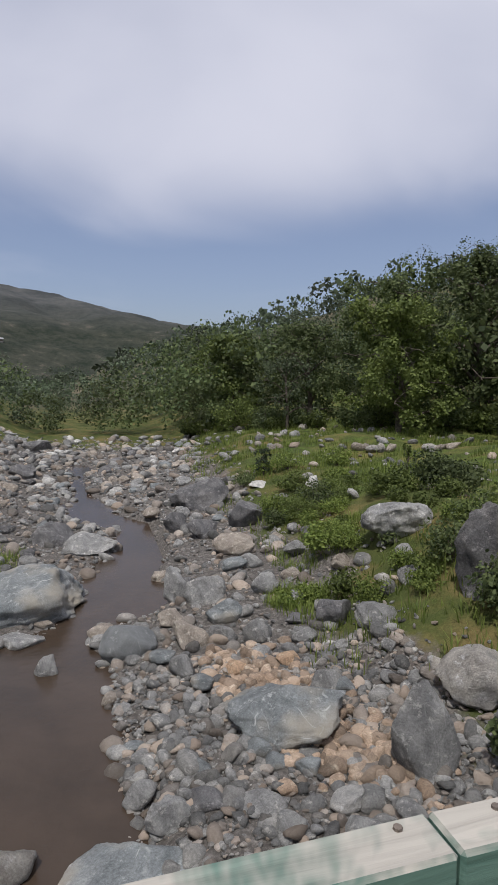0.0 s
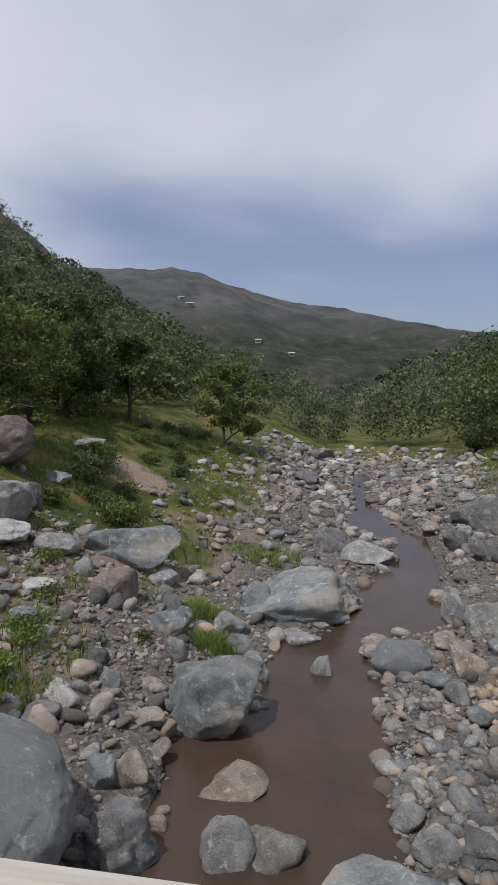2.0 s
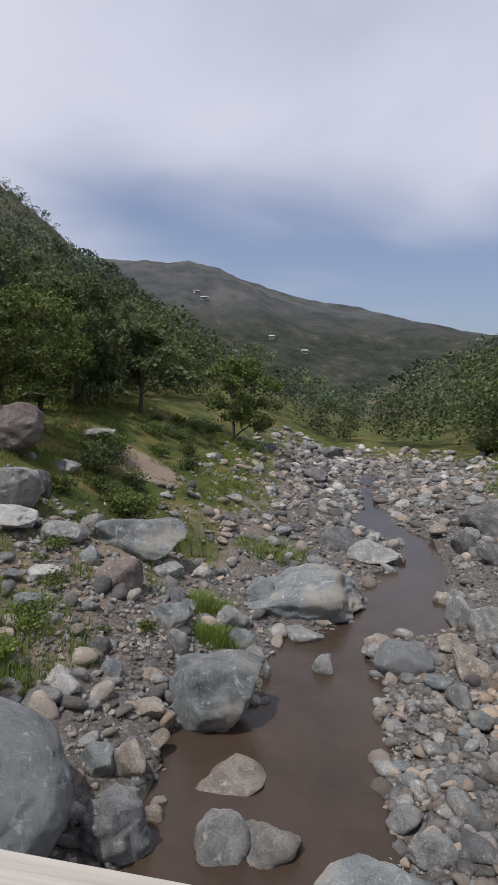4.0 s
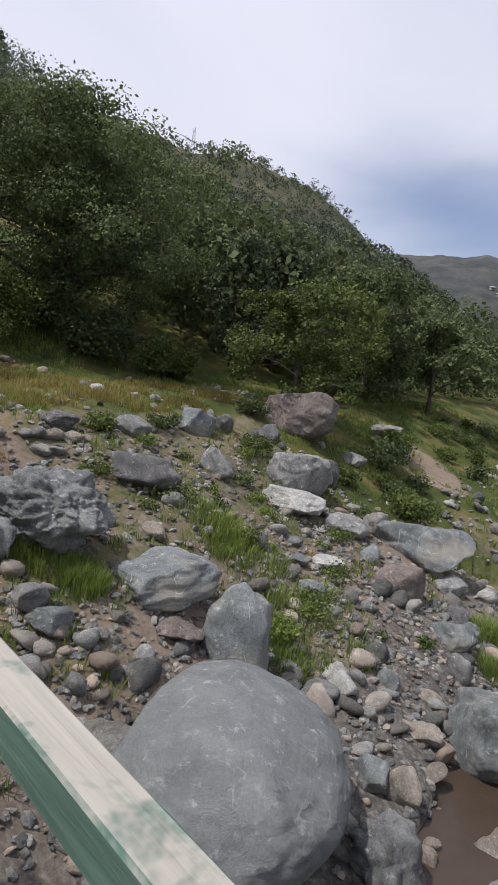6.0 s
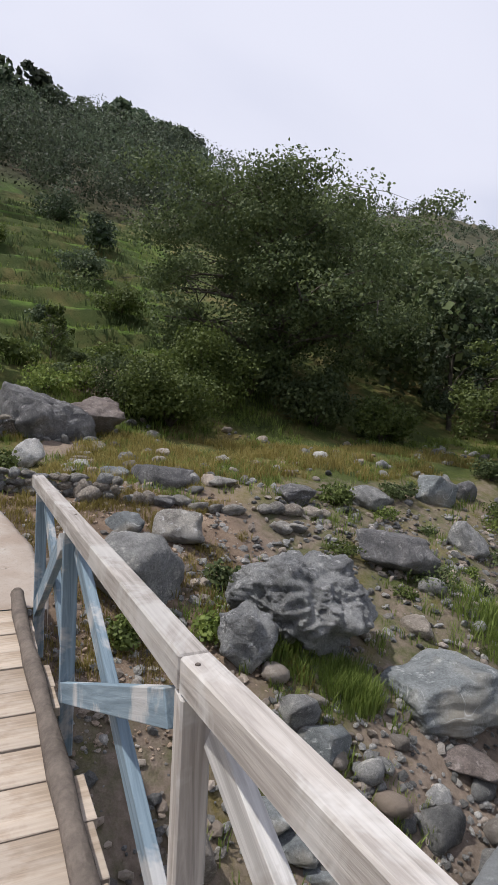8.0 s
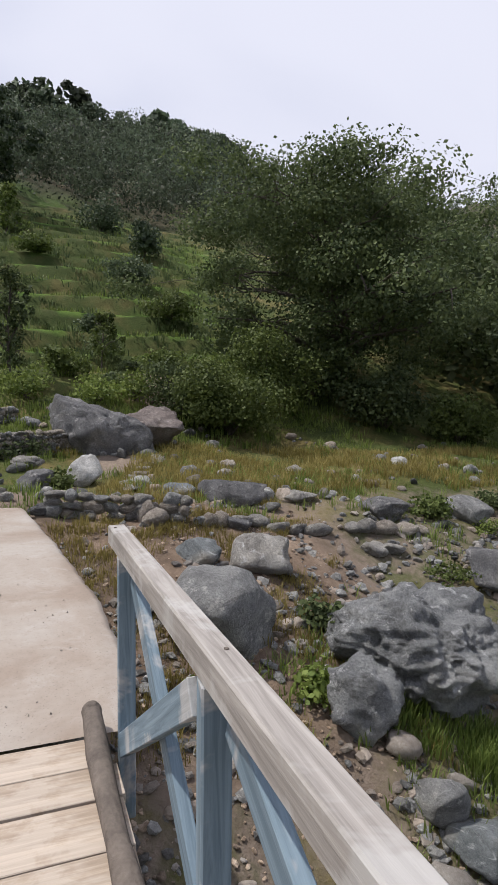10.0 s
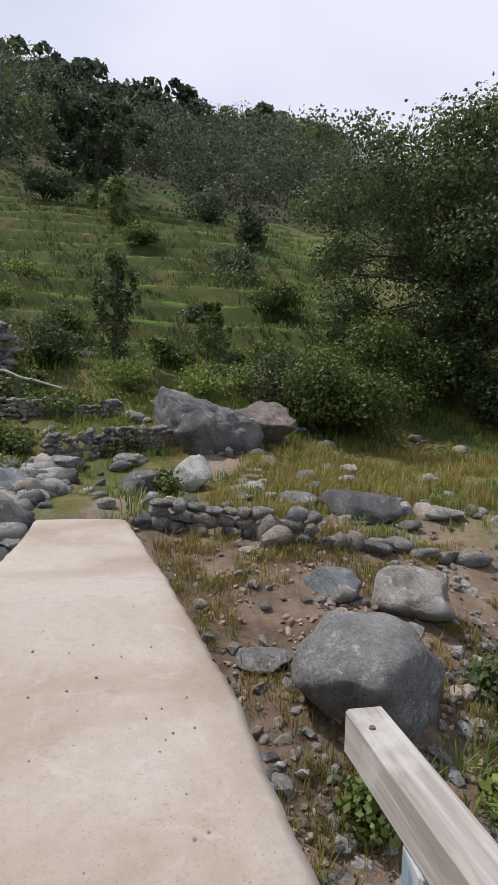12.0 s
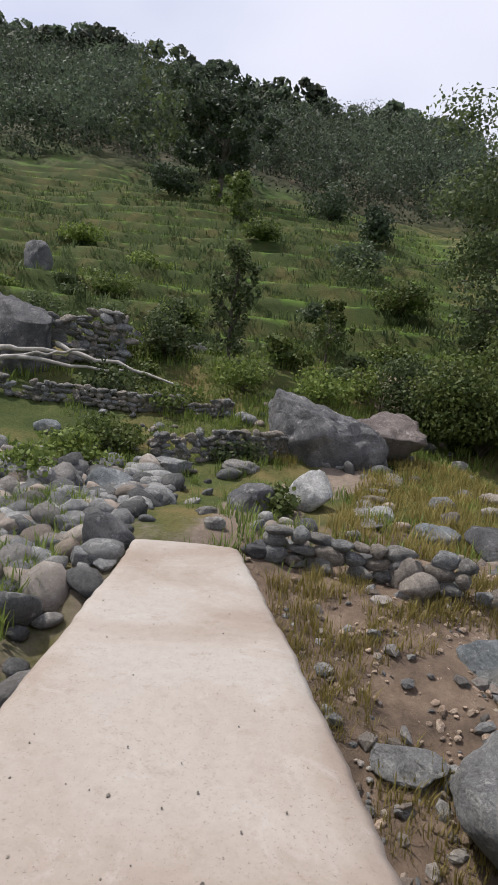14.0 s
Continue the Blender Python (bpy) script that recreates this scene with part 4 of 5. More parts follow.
boulder(-12.87, 6.31, 1.65, 1.32, 0.75, 59, "dark")
boulder(-15.20, 5.05, 1.03, 0.82, 0.39, 68, "dark")
boulder(-15.59, 7.18, 1.12, 0.90, 0.55, 62, "grey")
boulder(-16.41, 9.79, 1.15, 0.92, 0.77, 55, "slate")
boulder(-16.48, 10.82, 0.61, 0.49, 0.58, 53, "dark")
boulder(-14.37, 13.58, 0.72, 0.57, 0.88, 42, "dark")
boulder(-17.34, 14.69, 2.87, 2.30, 1.50, 46, "pink")
boulder(-14.39, 1.87, 0.49, 0.39, 0.22, 80, "dark")
boulder(-14.11, 4.63, 0.57, 0.46, 0.17, 68, "pale")
boulder(-12.05, 13.42, 0.75, 0.60, 0.68, 37, "pale")
boulder(-7.95, 7.99, 0.61, 0.49, 0.36, 37, "white")
boulder(-11.11, 5.65, 0.57, 0.45, 0.29, 58, "tan")
boulder(-10.60, 3.85, 0.39, 0.31, 0.18, 65, "grey")
boulder(-16.56, 12.70, 0.84, 0.67, 0.50, 48, "dark")
boulder(-15.92, 16.31, 1.04, 0.83, 0.41, 40, "grey")
boulder(-6.89, 3.14, 1.64, 1.31, 0.89, 61, "pale")
boulder(-8.28, 2.24, 0.63, 0.50, 0.18, 72, "slate")
boulder(-8.01, 2.47, 0.50, 0.40, 0.14, 70, "slate")
boulder(-7.63, 2.56, 0.41, 0.33, 0.43, 68, "tan")
boulder(-7.70, 2.98, 0.46, 0.37, 0.17, 65, "pale")
boulder(-8.54, 2.02, 0.82, 0.66, 0.23, 69, "slate")
boulder(-8.16, 1.10, 0.47, 0.38, 0.47, 76, "tan")
boulder(-11.0, 3.42, 2.45, 1.85, 1.3, 65, "rough", sink=0.25)
boulder(-10.35, 2.35, 0.85, 0.68, 0.75, 72, "rough")
boulder(-11.65, 0.95, 1.45, 1.3, 0.85, 68, "grey", sink=0.8, cuts=8, crag=0.14)
boulder(-12.19, 0.03, 0.61, 0.49, 0.17, 75, "grey")
boulder(-13.05, 1.91, 0.97, 0.78, 0.57, 72, "pale")
boulder(-13.23, 0.98, 0.71, 0.57, 0.35, 78, "slate")
boulder(-16.19, 2.19, 1.45, 1.16, 0.44, 75, "dark")
boulder(-16.61, 1.13, 0.79, 0.63, 0.28, 81, "slate")
boulder(-17.50, -0.75, 0.81, 0.65, 0.67, 87, "white")
boulder(-16.99, -1.63, 0.81, 0.65, 0.45, -266, "dark")
boulder(-19.59, -2.07, 0.80, 0.64, 0.22, -265, "pale")
boulder(-17.16, -3.99, 0.81, 0.65, 0.46, -253, "slate")
boulder(-16.55, -2.91, 0.32, 0.26, 0.28, -258, "grey")
boulder(-14.04, -3.01, 0.59, 0.47, 0.42, -253, "dark")
boulder(-14.80, -3.80, 0.37, 0.30, 0.19, -249, "grey")
boulder(-15.34, -4.20, 0.48, 0.38, 0.21, -248, "dark")
boulder(-18.96, -3.32, 0.77, 0.62, 0.28, -259, "grey")
boulder(-16.18, -5.07, 0.54, 0.43, 0.17, -245, "tan")
boulder(-15.15, -4.47, 0.32, 0.25, 0.22, -246, "grey")
boulder(-20.68, -6.57, 0.60, 0.48, 0.27, -247, "slate")
boulder(-19.70, -5.18, 0.54, 0.44, 0.17, -251, "slate")
boulder(-14.11, -4.14, 0.28, 0.22, 0.18, -244, "grey")
boulder(-13.69, -3.16, 0.28, 0.23, 0.16, -251, "grey")
boulder(-13.59, -2.90, 0.25, 0.20, 0.13, -253, "grey")
boulder(-13.34, -2.95, 0.24, 0.19, 0.11, -252, "grey")
boulder(-14.31, -3.68, 0.45, 0.36, 0.13, -249, "tan")
boulder(-14.45, 0.34, 0.38, 0.30, 0.40, 77, "tan")
boulder(-14.58, -1.36, 0.44, 0.35, 0.18, -268, "dark")
boulder(-15.04, -1.10, 0.29, 0.23, 0.08, 89, "grey")
boulder(-14.88, -0.83, 0.25, 0.20, 0.24, 87, "pink")
boulder(-14.63, 0.87, 0.36, 0.29, 0.20, 74, "slate")
boulder(-14.42, 1.26, 0.32, 0.25, 0.15, 70, "grey")
boulder(-12.97, -0.62, 0.19, 0.16, 0.09, 84, "pale")
boulder(-19.27, 2.77, 0.41, 0.33, 0.28, 71, "tan")
boulder(-15.64, -2.17, 0.31, 0.25, 0.13, -262, "pale")
boulder(-14.88, -1.95, 0.28, 0.23, 0.16, -263, "pale")
boulder(-17.34, 0.45, 0.47, 0.38, 0.24, 80, "white")
boulder(-18.43, 4.25, 0.55, 0.44, 0.24, 70, "pale")
boulder(-19.76, 7.86, 0.49, 0.39, 0.31, 60, "white")
boulder(-16.06, 3.55, 0.80, 0.64, 0.22, 69, "pale")
boulder(-14.22, 0.44, 0.45, 0.36, 0.32, 83, "tan")
boulder(-14.10, 4.31, 0.51, 0.41, 0.20, 61, "pale")
boulder(5.7, 12.7, 2.3, 2.0, 1.9, -20, "dark", sink=0.5, crag=0.2)
boulder(-6.5, 4.65, 3.0, 3.9, 1.68, 50, "smooth", sink=0.32, cuts=3, crag=0.045)
boulder(-23.52, -8.76, 1.93, 1.55, 2.12, -248, "dark")
boulder(-27.87, -6.81, 0.90, 0.72, 0.81, -258, "dark")
boulder(-33.56, -12.84, 1.24, 0.99, 1.36, -246, "dark")
boulder(-28.0, -4.6, 0.8, 0.6, 0.5, -250, "pale")
# the dark outcrop by the field path
boulder(-21.6, -0.3, 3.0, 2.2, 1.5, 75, "dark", crag=0.2, cuts=14, sink=0.5, name="rock_outcrop")
boulder(-22.1, 1.0, 2.2, 1.8, 1.15, 78, "pink", crag=0.15, sink=0.4, name="rock_outcrop")


# ---- dry stone walls ----
def stone_wall(name, label, a, b, height, size, seed, courses=None, tones=("grey", "tan", "pale", "tan", "pale"), bend=0.0, flat=1.0):
    """Rough courses of single stones along the line from a to b."""
    rng = np.random.default_rng(seed)
    base = thing(name, label, "stone wall", kind="structure")
    protos = []
    for t in tones:
        for _ in range(3):
            p, f = rock_points(2, rng, 11, 0.10, 0.38)
            protos.append(fast_mesh("stone", p, f, STONE[t], True))
    a, b = np.array(a, float), np.array(b, float)
    L = np.linalg.norm(b - a)
    n = np.array([-(b - a)[1], (b - a)[0]]) / L
    courses = courses or max(1, int(height / (size * 0.62)))
    ang = math.degrees(math.atan2((b - a)[1], (b - a)[0]))
    for c in range(courses):
        s = rng.uniform(0, size * 0.5)
        while s < L:
            w = size * rng.uniform(0.65, 1.5)
            h = size * rng.uniform(0.62, 1.05)
            q = a + (b - a) * (s + w / 2) / L + n * (bend * math.sin(math.pi * s / L) + rng.normal(0, size * 0.12))
            z = ground_z(*q) + size * 0.62 * c + h * 0.36 * flat
            if rng.uniform() < 0.94 - 0.18 * (c == courses - 1):
                ob = part("stone", protos[rng.integers(len(protos))], None, base)
                ob.matrix_world = pose(q[0], q[1], z, rng.normal(0, 8), rng.normal(0, 8), ang + rng.normal(0, 14)) @ Matrix.Diagonal((w * 1.25, size * rng.uniform(0.8, 1.2), h * flat, 1))
            s += w
    return base


stone_wall("field_wall", "low dry stone wall along the field path", (-19.4, -3.9), (-21.5, -0.9), 0.72, 0.17, 1, bend=-0.25)
stone_wall("terrace_wall", "long dry stone terrace wall under the slope", (-21.6, -9.6), (-23.2, -2.7), 0.55, 0.19, 2, bend=-0.2)
stone_wall("slope_wall", "ruined dry stone wall on the slope", (-23.9, -8.3), (-25.0, -6.2), 1.5, 0.30, 3)
stone_wall("path_edge_wall", "rough stone edging beside the seep", (-14.55, -1.35), (-14.35, 0.9), 0.36, 0.24, 4, courses=3, bend=0.1)
stone_wall("field_edge_wall", "tumbled stone row edging the yellow field", (-14.4, 1.2), (-14.6, 5.4), 0.2, 0.30, 5, courses=1)
stone_wall("meadow_wall", "far low stone row across the meadow", (5.2, 36), (11.5, 34.0), 0.4, 0.55, 6, courses=1)
stone_wall("path_steps", "flat pale stepping stones up the path", (-16.2, 0.15), (-20.3, 1.1), 0.1, 0.42, 7, courses=1, tones=("pale", "tan"), flat=0.35, bend=0.3)

# ---- trees ----
tree("walnut_tree", "large dark leafy walnut tree at the foot of the slope", -28.3, 9.2, 9.4, 12.4, 100000, 0.14, LEAF, 31, 0.08, 0.032, limbs=34, low=-0.35)
tree("bank_tree", "small leaning leafy tree beside a pinkish boulder", -19.2, 15.9, 4.9, 6.4, 12000, 0.15, LEAF_BRIGHT, 8, 0.2, 0.022, (0.7, -0.3), limbs=11)
tree("poplar_tree", "slender silvery poplar behind the bank trees", -27.5, 18.5, 7.4, 3.6, 6500, 0.2, LEAF_SILVER, 9, 0.1, 0.018, limbs=14, low=-0.3)
tree("poplar_tree", "tall silvery poplar on the wooded slope", -29.0, 22.5, 7.6, 3.8, 7500, 0.2, LEAF_SILVER, 10, 0.1, 0.018, limbs=14, low=-0.3)
tree("green_tree", "bright green bushy tree on the bank", -22.2, 21.0, 6.0, 5.4, 9500, 0.17, LEAF_BRIGHT, 11, 0.06, 0.02, limbs=14, low=-0.3)
tree("green_tree", "broad green tree in the bank thicket", -24.0, 25.0, 7.2, 6.4, 9500, 0.2, LEAF, 12, 0.06, 0.02, limbs=14, low=-0.3)
tree("fruit_tree", "dark large-leaved tree with a bare stem", -22.8, 29.5, 5.6, 5.0, 6500, 0.24, LEAF, 13, 0.25, 0.022, limbs=11)
tree("green_tree", "round green shrubby tree by the gravel bank", -20.4, 37.0, 6.2, 5.6, 8500, 0.2, LEAF_BRIGHT, 14, 0.05, 0.02, limbs=14, low=-0.3)
tree("dark_sapling", "dark narrow young tree on the grassy slope", -26.4, -3.3, 3.7, 1.25, 2600, 0.13, LEAF, 15, 0.05, 0.014, (0.25, 0.0), limbs=14, low=-0.3)
tree("light_sapling", "light green sapling on the grassy slope", -28.6, -0.2, 2.5, 1.3, 900, 0.13, LEAF_BRIGHT, 16, 0.3, 0.012, limbs=8)
tree("slope_tree", "lone dark tree above the grass terraces", -59.5, -9.2, 10.0, 8.5, 8000, 0.36, LEAF_DARK, 17, 0.25, 0.028, limbs=13)
tree("slope_tree", "small light tree among the terraces", -52.0, -6.6, 4.0, 3.2, 1800, 0.26, LEAF_BRIGHT, 18, 0.15, 0.02, limbs=9)
tree("meadow_tree", "large full green tree at the meadow's edge", 10.4, 41.5, 9.2, 7.4, 15000, 0.24, LEAF_BRIGHT, 19, 0.06, 0.025, limbs=18, low=-0.35)
tree("broad_tree", "tall dark rounded tree behind the meadow", 12.2, 50.5, 13.2, 10.0, 15000, 0.28, LEAF, 61, 0.06, 0.028, limbs=20, low=-0.35)
tree("broad_tree", "tall dark tree on the eastern rise", 17.2, 45.5, 13.6, 9.0, 14000, 0.28, LEAF, 62, 0.06, 0.028, limbs=20, low=-0.35)
tree("broad_tree", "tall dark tree on the eastern rise", 22.5, 44.5, 14.0, 9.0, 11000, 0.28, LEAF, 63, 0.06, 0.028, limbs=18, low=-0.35)
tree("broad_tree", "dull green tree at the wood's edge", 5.6, 55.5, 9.6, 7.6, 9000, 0.26, LEAF, 64, 0.06, 0.026, limbs=16, low=-0.35)
tree("broad_tree", "dull green tree at the wood's edge", -1.5, 60.0, 8.6, 7.4, 8000, 0.26, LEAF_BRIGHT, 65, 0.06, 0.026, limbs=16, low=-0.35)
tree("bare_tree", "thin half-bare tree with forked limbs", 3.2, 50.0, 6.5, 5.0, 1500, 0.22, LEAF_SILVER, 20, 0.25, 0.024, limbs=11)
tree("meadow_sapling", "thin sapling with a leafy tip beside the mound", 5.8, 21.6, 1.75, 0.5, 90, 0.14, LEAF_BRIGHT, 22, 0.7, 0.018, limbs=3)
tree("meadow_conifer", "small dark conifer in the meadow", 0.8, 31.0, 1.5, 0.9, 700, 0.12, LEAF_DARK, 23, 0.05, 0.018, limbs=12, low=-0.3)

# ---- shrubs ----
for i, (x, y, w, h, n, s, mat, lab) in enumerate((
        (-23.6, 3.8, 4.0, 2.6, 11000, 0.115, LEAF_BRIGHT, "dense bright green thicket under the slope"),
        (-25.4, 5.6, 4.2, 3.2, 11000, 0.12, LEAF_BRIGHT, "tall green thicket beside the walnut tree"),
        (-25.0, 2.4, 3.0, 1.9, 6000, 0.11, LEAF, "dark green bush on the slope"),
        (6.8, 20.4, 2.8, 1.6, 3600, 0.13, LEAF, "dark leafy bush on the mound"),
        (5.1, 20.6, 2.2, 1.0, 2200, 0.12, LEAF_BRIGHT, "green bush on the mound above the rocks"),
        (2.6, 18.6, 2.0, 0.8, 1600, 0.11, GRASSM, "low green weeds among the rocks"),
        (1.5, 15.6, 1.5, 0.55, 1300, 0.10, GRASSM, "low yellowish weeds on the gravel"),
        (6.2, 14.2, 2.6, 1.5, 2600, 0.13, LEAF_BRIGHT, "green bush overhanging the bank"),
        (5.4, 11.6, 1.8, 1.2, 1800, 0.12, LEAF, "dark bush in the hollow of the bank"),
        (4.15, 8.55, 1.0, 0.9, 700, 0.16, LEAF, "broad-leaved plant beside the grey boulders"),
        (-13.5, 16.9, 2.6, 1.0, 2300, 0.11, LEAF_BRIGHT, "low leafy scrub on the stream bank"),
        (-16.2, 18.4, 2.6, 1.1, 2300, 0.12, LEAF, "low scrub on the stony bank"),
        (-17.6, 20.6, 2.2, 0.9, 1500, 0.12, LEAF_BRIGHT, "green scrub beside bare earth"),
        (-11.9, 2.5, 0.9, 0.5, 500, 0.10, LEAF, "leafy weed at the foot of the craggy rock"),
        (-10.6, 0.7, 0.75, 0.5, 700, 0.075, LEAF_BRIGHT, "broad-leaved weed beside the ramp"),
        (-10.7, 2.0, 0.9, 0.4, 500, 0.09, GRASSM, "bright green weed clump by the rock"),
        (-20.4, -2.4, 1.5, 0.5, 900, 0.10, LEAF, "dark creeper on the field wall"),
        (-17.0, -1.2, 0.9, 0.5, 500, 0.10, LEAF_BRIGHT, "leafy weeds around pale boulders"),
        (-18.4, -4.9, 1.8, 0.8, 1500, 0.10, GRASSM, "yellow-green bush by the path"),
        (-19.9, -5.0, 2.2, 0.7, 1500, 0.10, LEAF_BRIGHT, "leafy plants below the terrace wall"),
        (-16.9, -5.3, 1.2, 0.6, 800, 0.10, GRASSM, "green grass bush among the stones"),
        (-25.9, -5.2, 2.4, 1.5, 2400, 0.13, LEAF, "dark bush on the stony slope"),
        (-27.0, -1.6, 2.2, 1.0, 1600, 0.13, LEAF_BRIGHT, "green scrub on the slope"),
        (-34.6, -0.4, 1.9, 1.0, 1100, 0.15, LEAF_SILVER, "pale leafy bush on the terraces"),
        (-40.5, 1.6, 3.4, 1.5, 1900, 0.18, LEAF_SILVER, "grey-green bush on the terraces"),
        (-36.0, 3.4, 3.4, 1.4, 1900, 0.17, LEAF_BRIGHT, "dark bush on the terraces"),
        (-45.0, -4.0, 3.0, 1.3, 1700, 0.2, LEAF_BRIGHT, "dark bush between the terraces"),
        (-48.0, 3.0, 3.0, 2.6, 1500, 0.26, LEAF_DARK, "dark bush high on the terraces"),
        (-9.5, 8.6, 1.6, 0.35, 1500, 0.07, LEAF_BRIGHT, "low leafy weeds on the grassy bank"),
        (-9.0, 7.4, 1.1, 0.35, 900, 0.07, GRASSM, "low yellow-green weeds beside dark boulders"),
        (-8.2, 11.0, 0.6, 0.3, 300, 0.07, LEAF_BRIGHT, "small leafy weed among grey stones"),
        (-12.6, 4.6, 1.0, 0.45, 600, 0.08, LEAF_BRIGHT, "green weed below the craggy rock"),
        (-15.6, 11.4, 1.5, 0.6, 1000, 0.09, LEAF_BRIGHT, "green scrub among bank boulders"),
        (-16.4, 8.6, 1.2, 0.5, 800, 0.09, LEAF, "dark weeds at the field's edge"),
        (-15.4, 6.2, 1.2, 0.5, 800, 0.09, LEAF_BRIGHT, "green weeds at the field's edge"),
        (-17.9, 12.9, 1.5, 0.7, 1000, 0.1, LEAF, "scrub at the foot of the pinkish boulder"),
        (-14.6, 14.6, 1.5, 0.6, 1000, 0.1, LEAF_BRIGHT, "low scrub beside whitish boulders"),
        (-38.0, -9.0, 3.2, 0.9, 1500, 0.16, GRASSM, "green bush on the terraced slope"),
        (-42.0, -14.0, 3.6, 1.1, 1500, 0.18, GRASSM, "yellow-green bush on the terraced slope"),
        (-33.0, -9.5, 3.4, 1.0, 1700, 0.14, LEAF_BRIGHT, "dark bush above the ruined wall"),
        (-29.0, -5.5, 2.2, 1.2, 1100, 0.16, LEAF, "dense scrub above the terrace wall"),
        (-29.6, 2.2, 2.4, 1.3, 1300, 0.16, LEAF_BRIGHT, "green scrub above the outcrop"),
        (-58.0, -13.0, 5.4, 2.4, 2000, 0.26, LEAF_DARK, "dark bush below the woods"),
        (-58.0, 0.0, 5.6, 2.8, 2000, 0.26, LEAF_DARK, "dark thicket below the woods"),
        (-25.2, 10.2, 3.8, 2.5, 4500, 0.16, LEAF, "dark thicket in the shade beside the walnut tree"),
        (-24.0, 12.6, 3.2, 1.9, 3500, 0.15, LEAF_BRIGHT, "green thicket at the upper edge of the field"),
        (-27.5, 8.0, 4.5, 3.0, 4500, 0.18, LEAF, "dark undergrowth behind the walnut trunk"),
        (-31.0, 6.0, 3.2, 2.2, 2200, 0.2, LEAF, "green bush behind the walnut tree"))):
    shrub("bush", lab, x, y, w, h, n, s, mat, 100 + i)

# undergrowth along the foot of the eastern woods
urng = np.random.default_rng(77)
for i in range(16):
    x = -6 + 1.75 * i + urng.uniform(-0.6, 0.6)
    y = 58 - 0.75 * (x + 6) + urng.uniform(-1.5, 1.5)
    w = urng.uniform(3.0, 4.6)
    shrub("undergrowth", ("dark undergrowth at the foot of the eastern woods", "green thicket edging the meadow")[i % 2], x, y, w, w * urng.uniform(0.45, 0.7), 2600, 0.2, (LEAF, LEAF_BRIGHT)[i % 2], 900 + i, "thickets of the eastern woods")
for i in range(34):
    y = urng.uniform(11.5, 25)
    x = float(np.interp(y, [11, 15, 18, 25], [4.6, 2.6, 2.2, 1.0])) + abs(urng.normal(0, 2.2))
    if any((x - a) ** 2 + (y - b) ** 2 < (0.6 * r) ** 2 for a, b, r in BOULDERS):
        continue
    w = urng.uniform(0.8, 1.8)
    shrub("bank_herb", ("rank green weeds on the steep eastern bank", "yellow-green weeds among the eastern rocks")[i % 2], x, y, w, w * urng.uniform(0.35, 0.6), int(1100 * w), 0.07, (LEAF_BRIGHT, GRASSM)[i % 2], 940 + i, "rank weeds of the eastern bank")

# weeds and scrub crowding the eastern bank and the slope's foot
wrng = np.random.default_rng(88)
for i in range(34):
    y = wrng.uniform(11, 33)
    x = float(bank_east(y)) + wrng.uniform(5.0, 11.5)
    w = wrng.uniform(0.9, 2.4)
    shrub("weed_clump", ("low dark weeds crowding the eastern bank", "yellow-green weeds on the eastern bank", "leafy green scrub on the eastern bank")[i % 3], x, y, w, w * wrng.uniform(0.3, 0.6), int(520 * w), 0.095, (LEAF, GRASSM, LEAF_BRIGHT)[i % 3], 300 + i, "weeds of the eastern bank")
for i in range(20):
    y = wrng.uniform(15, 37)
    x = float(bank_west(y)) - wrng.uniform(4.5, 12)
    w = wrng.uniform(0.9, 2.3)
    shrub("bank_scrub", ("tangled green scrub on the western bank", "low dark scrub on the western bank")[i % 2], x, y, w, w * wrng.uniform(0.35, 0.6), int(500 * w), 0.10, (LEAF_BRIGHT, LEAF)[i % 2], 500 + i, "scrub of the western bank")
for i in range(44):
    x, y = wrng.uniform(-33, -22.8), wrng.uniform(-15, 5)
    w = wrng.uniform(1.0, 2.6)
    shrub("slope_weed", ("tangled green weeds at the slope's foot", "dry yellowish weeds at the slope's foot")[i % 2], x, y, w, w * wrng.uniform(0.25, 0.5), int(420 * w), 0.12, (LEAF_BRIGHT, GRASSM)[i % 2] if i < 22 else LEAF, 400 + i, "weeds of the slope")


# ---- woods, grass and gravel ----
def wood_crown(rng, n):
    """A unit tree: leaf places on uneven lumps, the way each one faces, and a few larger sprays inside."""
    k = 13
    z = rng.uniform(0.2, 0.9, k)
    a = np.arange(k) * 2.4 + rng.uniform(-0.5, 0.5, k)
    r = 0.38 * np.sin(np.pi * np.clip(z * 0.9 + 0.06, 0, 1)) ** 0.7 * rng.uniform(0.55, 1.0, k)
    c = np.stack([np.cos(a) * r, np.sin(a) * r, z], 1)
    size = rng.uniform(0.085, 0.20, k)
    pick = rng.choice(k, n, p=size ** 2 / (size ** 2).sum())
    d = rng.normal(size=(n, 3)) + (0, 0, 0.25)
    d /= np.linalg.norm(d, axis=1)[:, None]
    deep = rng.uniform(0, 1, n)
    pos = c[pick] + d * (size[pick] * (0.45 + 0.55 * deep ** 0.4))[:, None] * (1.1, 1.1, 0.85)
    pos[:, 2] = np.clip(pos[:, 2], 0.02, 1.1)
    return pos, d, np.where(deep < 0.15, 1.7, 1.0)


